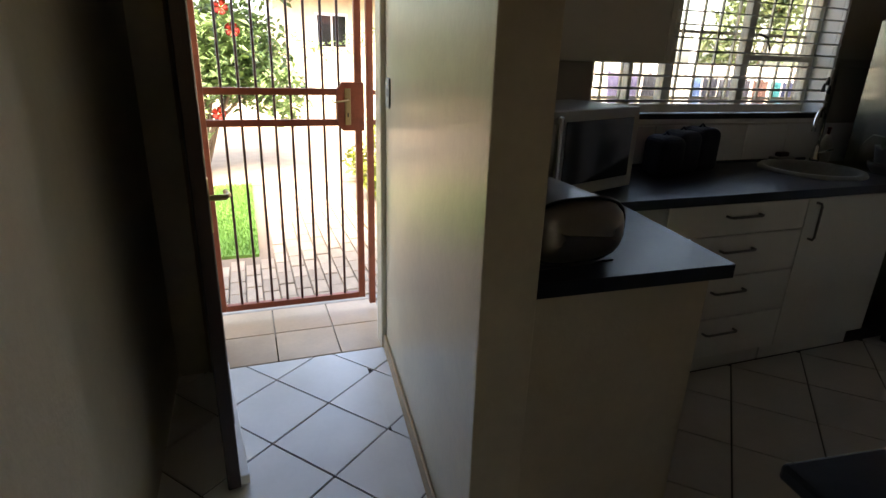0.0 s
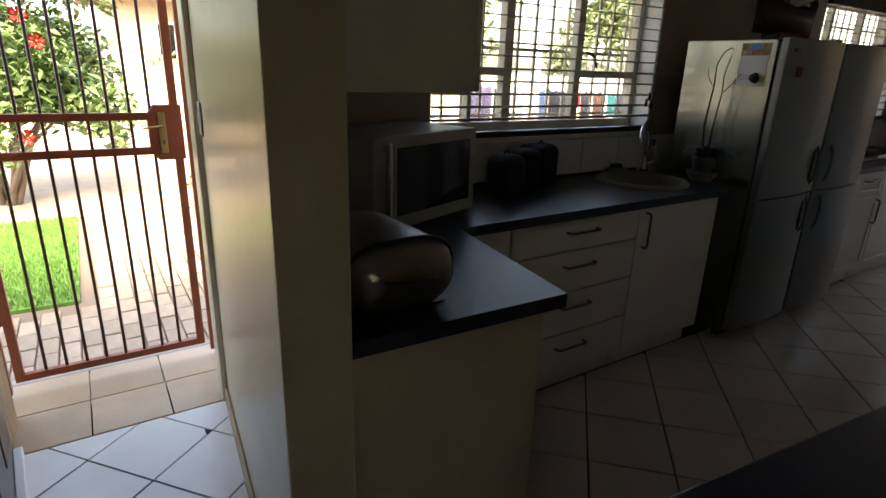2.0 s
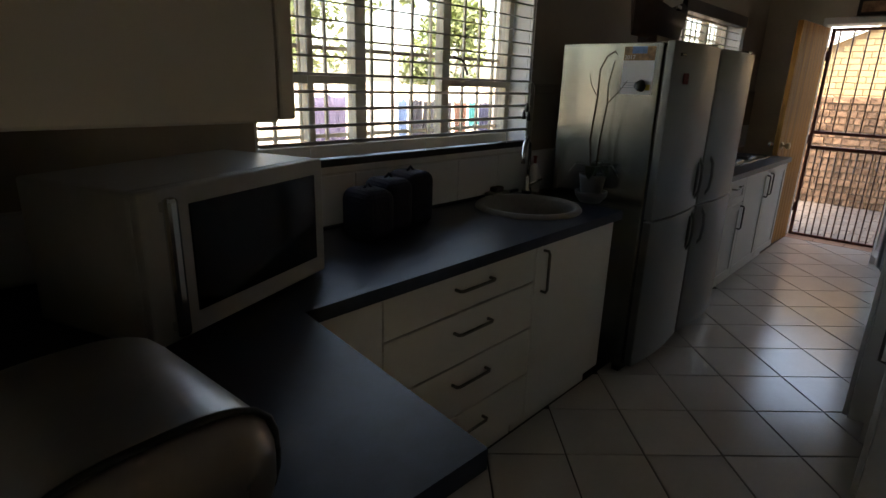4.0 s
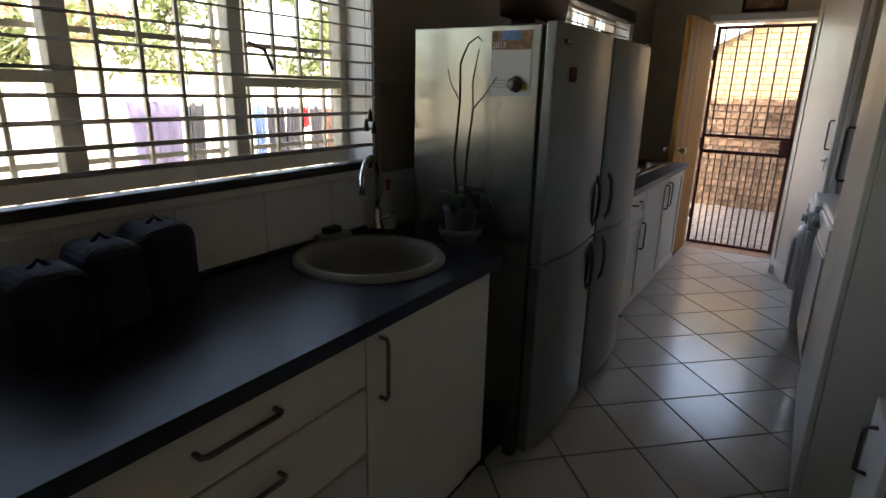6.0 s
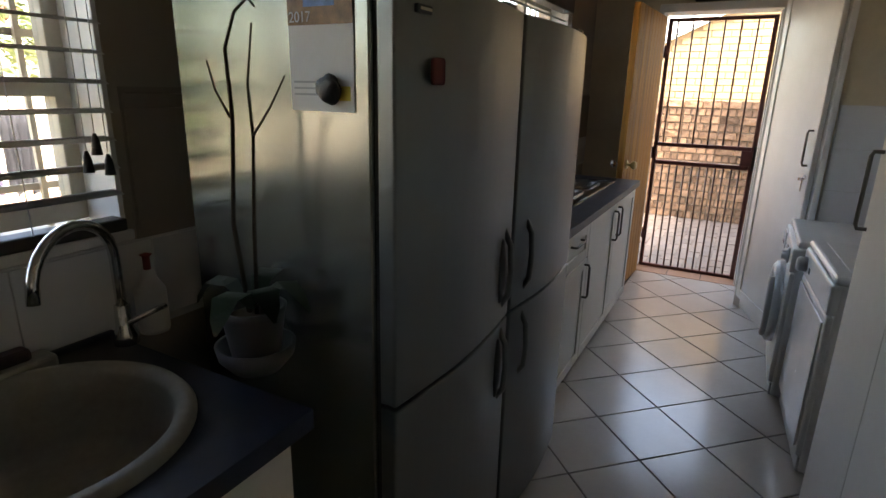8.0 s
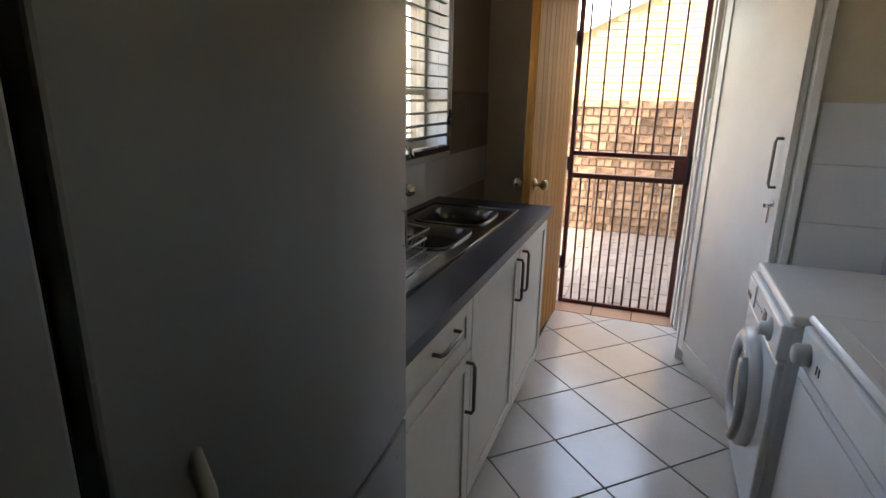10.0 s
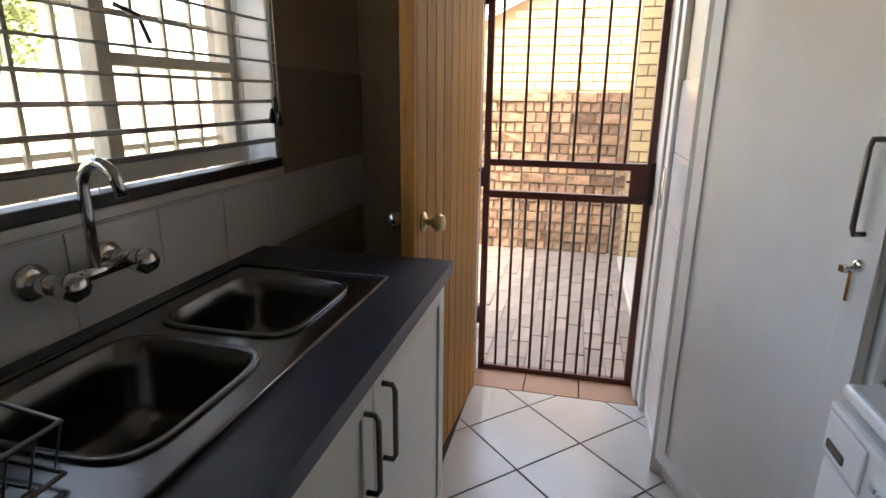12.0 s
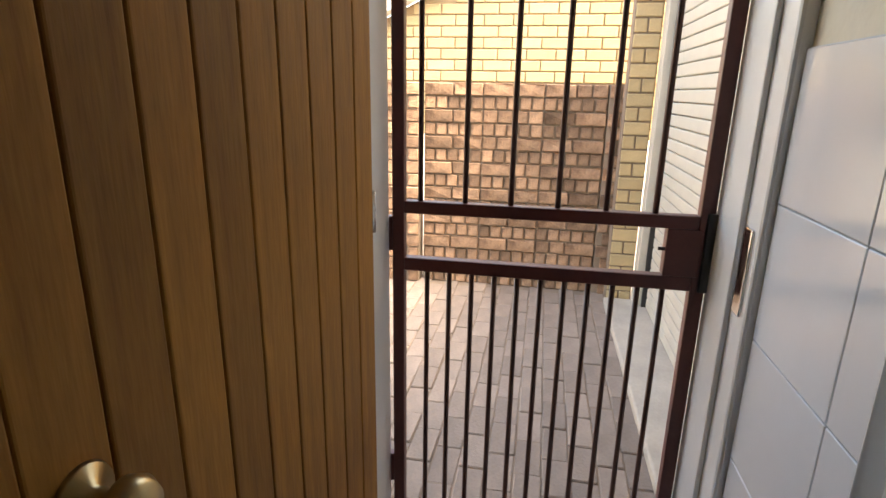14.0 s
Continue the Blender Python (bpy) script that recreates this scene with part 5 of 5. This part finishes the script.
def clip_poly(pts, inside, cross):
    out = []
    for i, p in enumerate(pts):
        q = pts[(i + 1) % len(pts)]
        a, b = inside(p), inside(q)
        if a:
            out.append(p)
        if a != b:
            out.append(cross(p, q))
    return out


def clip_rect(pts, x0, y0, x1, y1):
    for ax, lim, sgn in ((0, x0, 1), (0, x1, -1), (1, y0, 1), (1, y1, -1)):
        if not pts:
            return pts

        def inside(p):
            return (p[ax] - lim) * sgn >= 0

        def cross(p, q):
            f = (lim - p[ax]) / (q[ax] - p[ax])
            return tuple(p[i] + f * (q[i] - p[i]) for i in (0, 1))
        pts = clip_poly(pts, inside, cross)
    return pts


def lay(parent, angle, s, o, rect, material, gap=0.007, z0=-0.008, z1=0.0):
    c_, s_ = math.cos(radians(angle)), math.sin(radians(angle))
    full = None
    x0, y0, x1, y1 = rect
    us = [x * c_ + y * s_ for x in (x0, x1) for y in (y0, y1)]
    vs = [-x * s_ + y * c_ for x in (x0, x1) for y in (y0, y1)]
    for i in range(int((min(us) - o[0]) // s), int((max(us) - o[0]) // s) + 1):
        for j in range(int((min(vs) - o[1]) // s), int((max(vs) - o[1]) // s) + 1):
            g = gap / 2
            q = [(o[0] + (i + a) * s + (g if a == 0 else -g), o[1] + (j + b) * s + (g if b == 0 else -g)) for a, b in ((0, 0), (1, 0), (1, 1), (0, 1))]
            w = [(u * c_ - v * s_, u * s_ + v * c_) for u, v in q]
            if all(x0 < p[0] < x1 and y0 < p[1] < y1 for p in w):
                if full is None:
                    h = s / 2 - g
                    full = mesh_of("tile", bm_box(-h, -h, z0, h, h, z1, 0.0015, seg=1), material)
                cx, cy = sum(p[0] for p in w) / 4, sum(p[1] for p in w) / 4
                piece("tile", full, parent, pose(cx, cy, 0, 0, 0, angle))
            else:
                w = clip_rect(w, *rect)
                if len(w) < 3 or abs(sum(a[0] * b[1] - a[1] * b[0] for a, b in zip(w, w[1:] + w[:1]))) < 0.002:
                    continue
                cx, cy = sum(p[0] for p in w) / len(w), sum(p[1] for p in w) / len(w)
                me = mesh_of("tile", bm_prism([(p[0] - cx, p[1] - cy) for p in w], z0, z1), material)
                piece("tile", me, parent, T((cx, cy, 0)))


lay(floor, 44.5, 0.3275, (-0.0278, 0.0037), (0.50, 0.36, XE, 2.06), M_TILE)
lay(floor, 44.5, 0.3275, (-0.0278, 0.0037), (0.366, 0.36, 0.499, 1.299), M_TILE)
lay(floor, 39.5, 0.31, (0.0422, 0.1417), (-0.46, 0.9, 0.365, 2.71), M_HALLTILE_LIT)
lay(floor, 39.5, 0.31, (0.0422, 0.1417), (0.365, 1.30, 0.5, 2.71), M_HALLTILE_LIT)
struct("floor_room", bm_box(-3.2, -3.2, -0.006, 2.1, 0.35, -0.001), M_TILE, "white tiled floor of the dark room")
# beige threshold tiles, back and front
th = bpy.data.objects["threshold_back"]
for k in range(3):
    x = 1.29 + 0.262 * k
    piece("tile", mesh_of("tile", bm_box(7.062, x + 0.003, -0.01, 7.31, x + 0.259, 0.004, 0.0015, seg=1), mat("terracotta_tile", (0.42, 0.22, 0.13), 0.35, var=0.1) if k == 0 else bpy.data.materials["terracotta_tile"]), th, T((0, 0, -0.002)))
stp = bpy.data.objects["step_front"]
for i in range(3):
    for j in range(2):
        x, y = -0.305 + 0.30 * i - 0.02, 2.715 + 0.29 * j
        piece("tile", mesh_of("tile", bm_box(x + 0.003, y + 0.003, -0.012, min(x + 0.297, 0.56), y + 0.287, 0.002, 0.0015, seg=1), M_BEIGE), stp, T((0, 0, -0.001)))
struct("step_nosing", bm_box(-0.62, 3.29, -0.2, 0.95, 3.36, 0.004, 0.012), M_CONC, "cream rounded nosing of the front step")

# front brick paving
pv = bpy.data.objects["pavement_front"]
pb = mesh_of("paver", bm_box(-0.097, -0.047, -0.04, 0.097, 0.047, 0, 0.004, seg=1), M_PAVER2)
r9 = random.Random(4)
cnt = 0
for i in range(16):
    for j in range(22):
        x, y = -0.62 + 0.102 * i, 3.40 + 0.204 * j + (0.102 if i % 2 else 0)
        if x < 0.0 and y > 4.28:
            continue
        if cnt < 290:
            cnt += 1
            piece("paver", pb, pv, pose(x, y, GZ + r9.uniform(-0.004, 0.002), 0, 0, 90 + r9.uniform(-1, 1)))
struct("paving_far", bm_box(-6, 6.77, GZ - 0.02, 7.5, 12.4, GZ - 0.003), M_PAVER2, "pale clay paving of the drive")

# boundary wall, yard walls and yard paving
brickwall("wall_boundary", "yellow brick boundary wall across the drive", "y", 12.5, -2.0, 6.0, -0.1, 1.45, 0.35, 0.13, M_PALEBRICK, 280, seed=7, mort=mat("pale_mortar", (0.48, 0.40, 0.29), 0.95))
brickwall("wall_yard", "rustic brown clinker brick screen wall in the yard", "x", 9.9, 1.29, 2.55, -0.06, 1.41, 0.21, 0.0919, M_BRICKD, 300, jut=0.012, seed=2)
brickwall("pillar_yard", "rustic brick pillar ending the screen wall", "x", 9.84, 2.57, 2.86, -0.06, 1.41, 0.29, 0.0919, M_BRICKD, 80, jut=0.008, seed=5)
brickwall("pier_yard", "rustic brick pier of the screen wall", "x", 9.87, 1.13, 1.285, -0.06, 1.41, 0.155, 0.0919, M_BRICKD, 60, jut=0.008, seed=8)
brickwall("pillar_garage", "yellow brick pillar beside the roller shutter", "x", 9.72, 1.032, 1.20, -0.06, 2.6, 0.168, 0.0887, M_BRICKY, 80, seed=6)
wo = bpy.data.objects["wall_outer"]
rb = mesh_of("brick", bm_box(7.281, 1.236, 0.006, 7.40, 1.256, 0.079, 0.004, seg=1), M_BRICKY)
for k in range(30):
    piece("brick", rb, wo, T((0, 0, -0.05 + 0.0855 * k)))


def slope(y):
    return 1.98 + (2.88 - y) * 0.48


brickwall("wall_gable", "pale yellow brick gable behind the yard", "x", 10.6, 0.5, 3.6, 1.0, 3.1, 0.23, 0.085, M_BRICKY, 300, gable=slope, seed=9, mort=mat("yellow_wall_mortar", (0.30, 0.22, 0.13), 0.95))
struct("fascia", bm_box(10.45, -0.02, -0.06, 10.62, 3.6, 0.06), M_WHITE, "white barge board along the gable").matrix_world = T((0, 0, slope(0) + 0.08)) @ Matrix.Rotation(-math.atan(0.48), 4, "X")
ys = bpy.data.objects["yard_slab"]
yb = mesh_of("paver", bm_box(-0.107, -0.052, -0.04, 0.107, 0.052, 0, 0.005, seg=1), M_PAVER)
for i in range(12):
    for j in range(16):
        x, y = 7.42 + 0.217 * i + (0.108 if j % 2 else 0), 1.25 + 0.107 * j
        if x < 9.85:
            piece("paver", yb, ys, pose(x, y, -0.055 + r9.uniform(-0.005, 0.003), r9.uniform(-1, 1), r9.uniform(-1, 1), r9.uniform(-1.5, 1.5)))
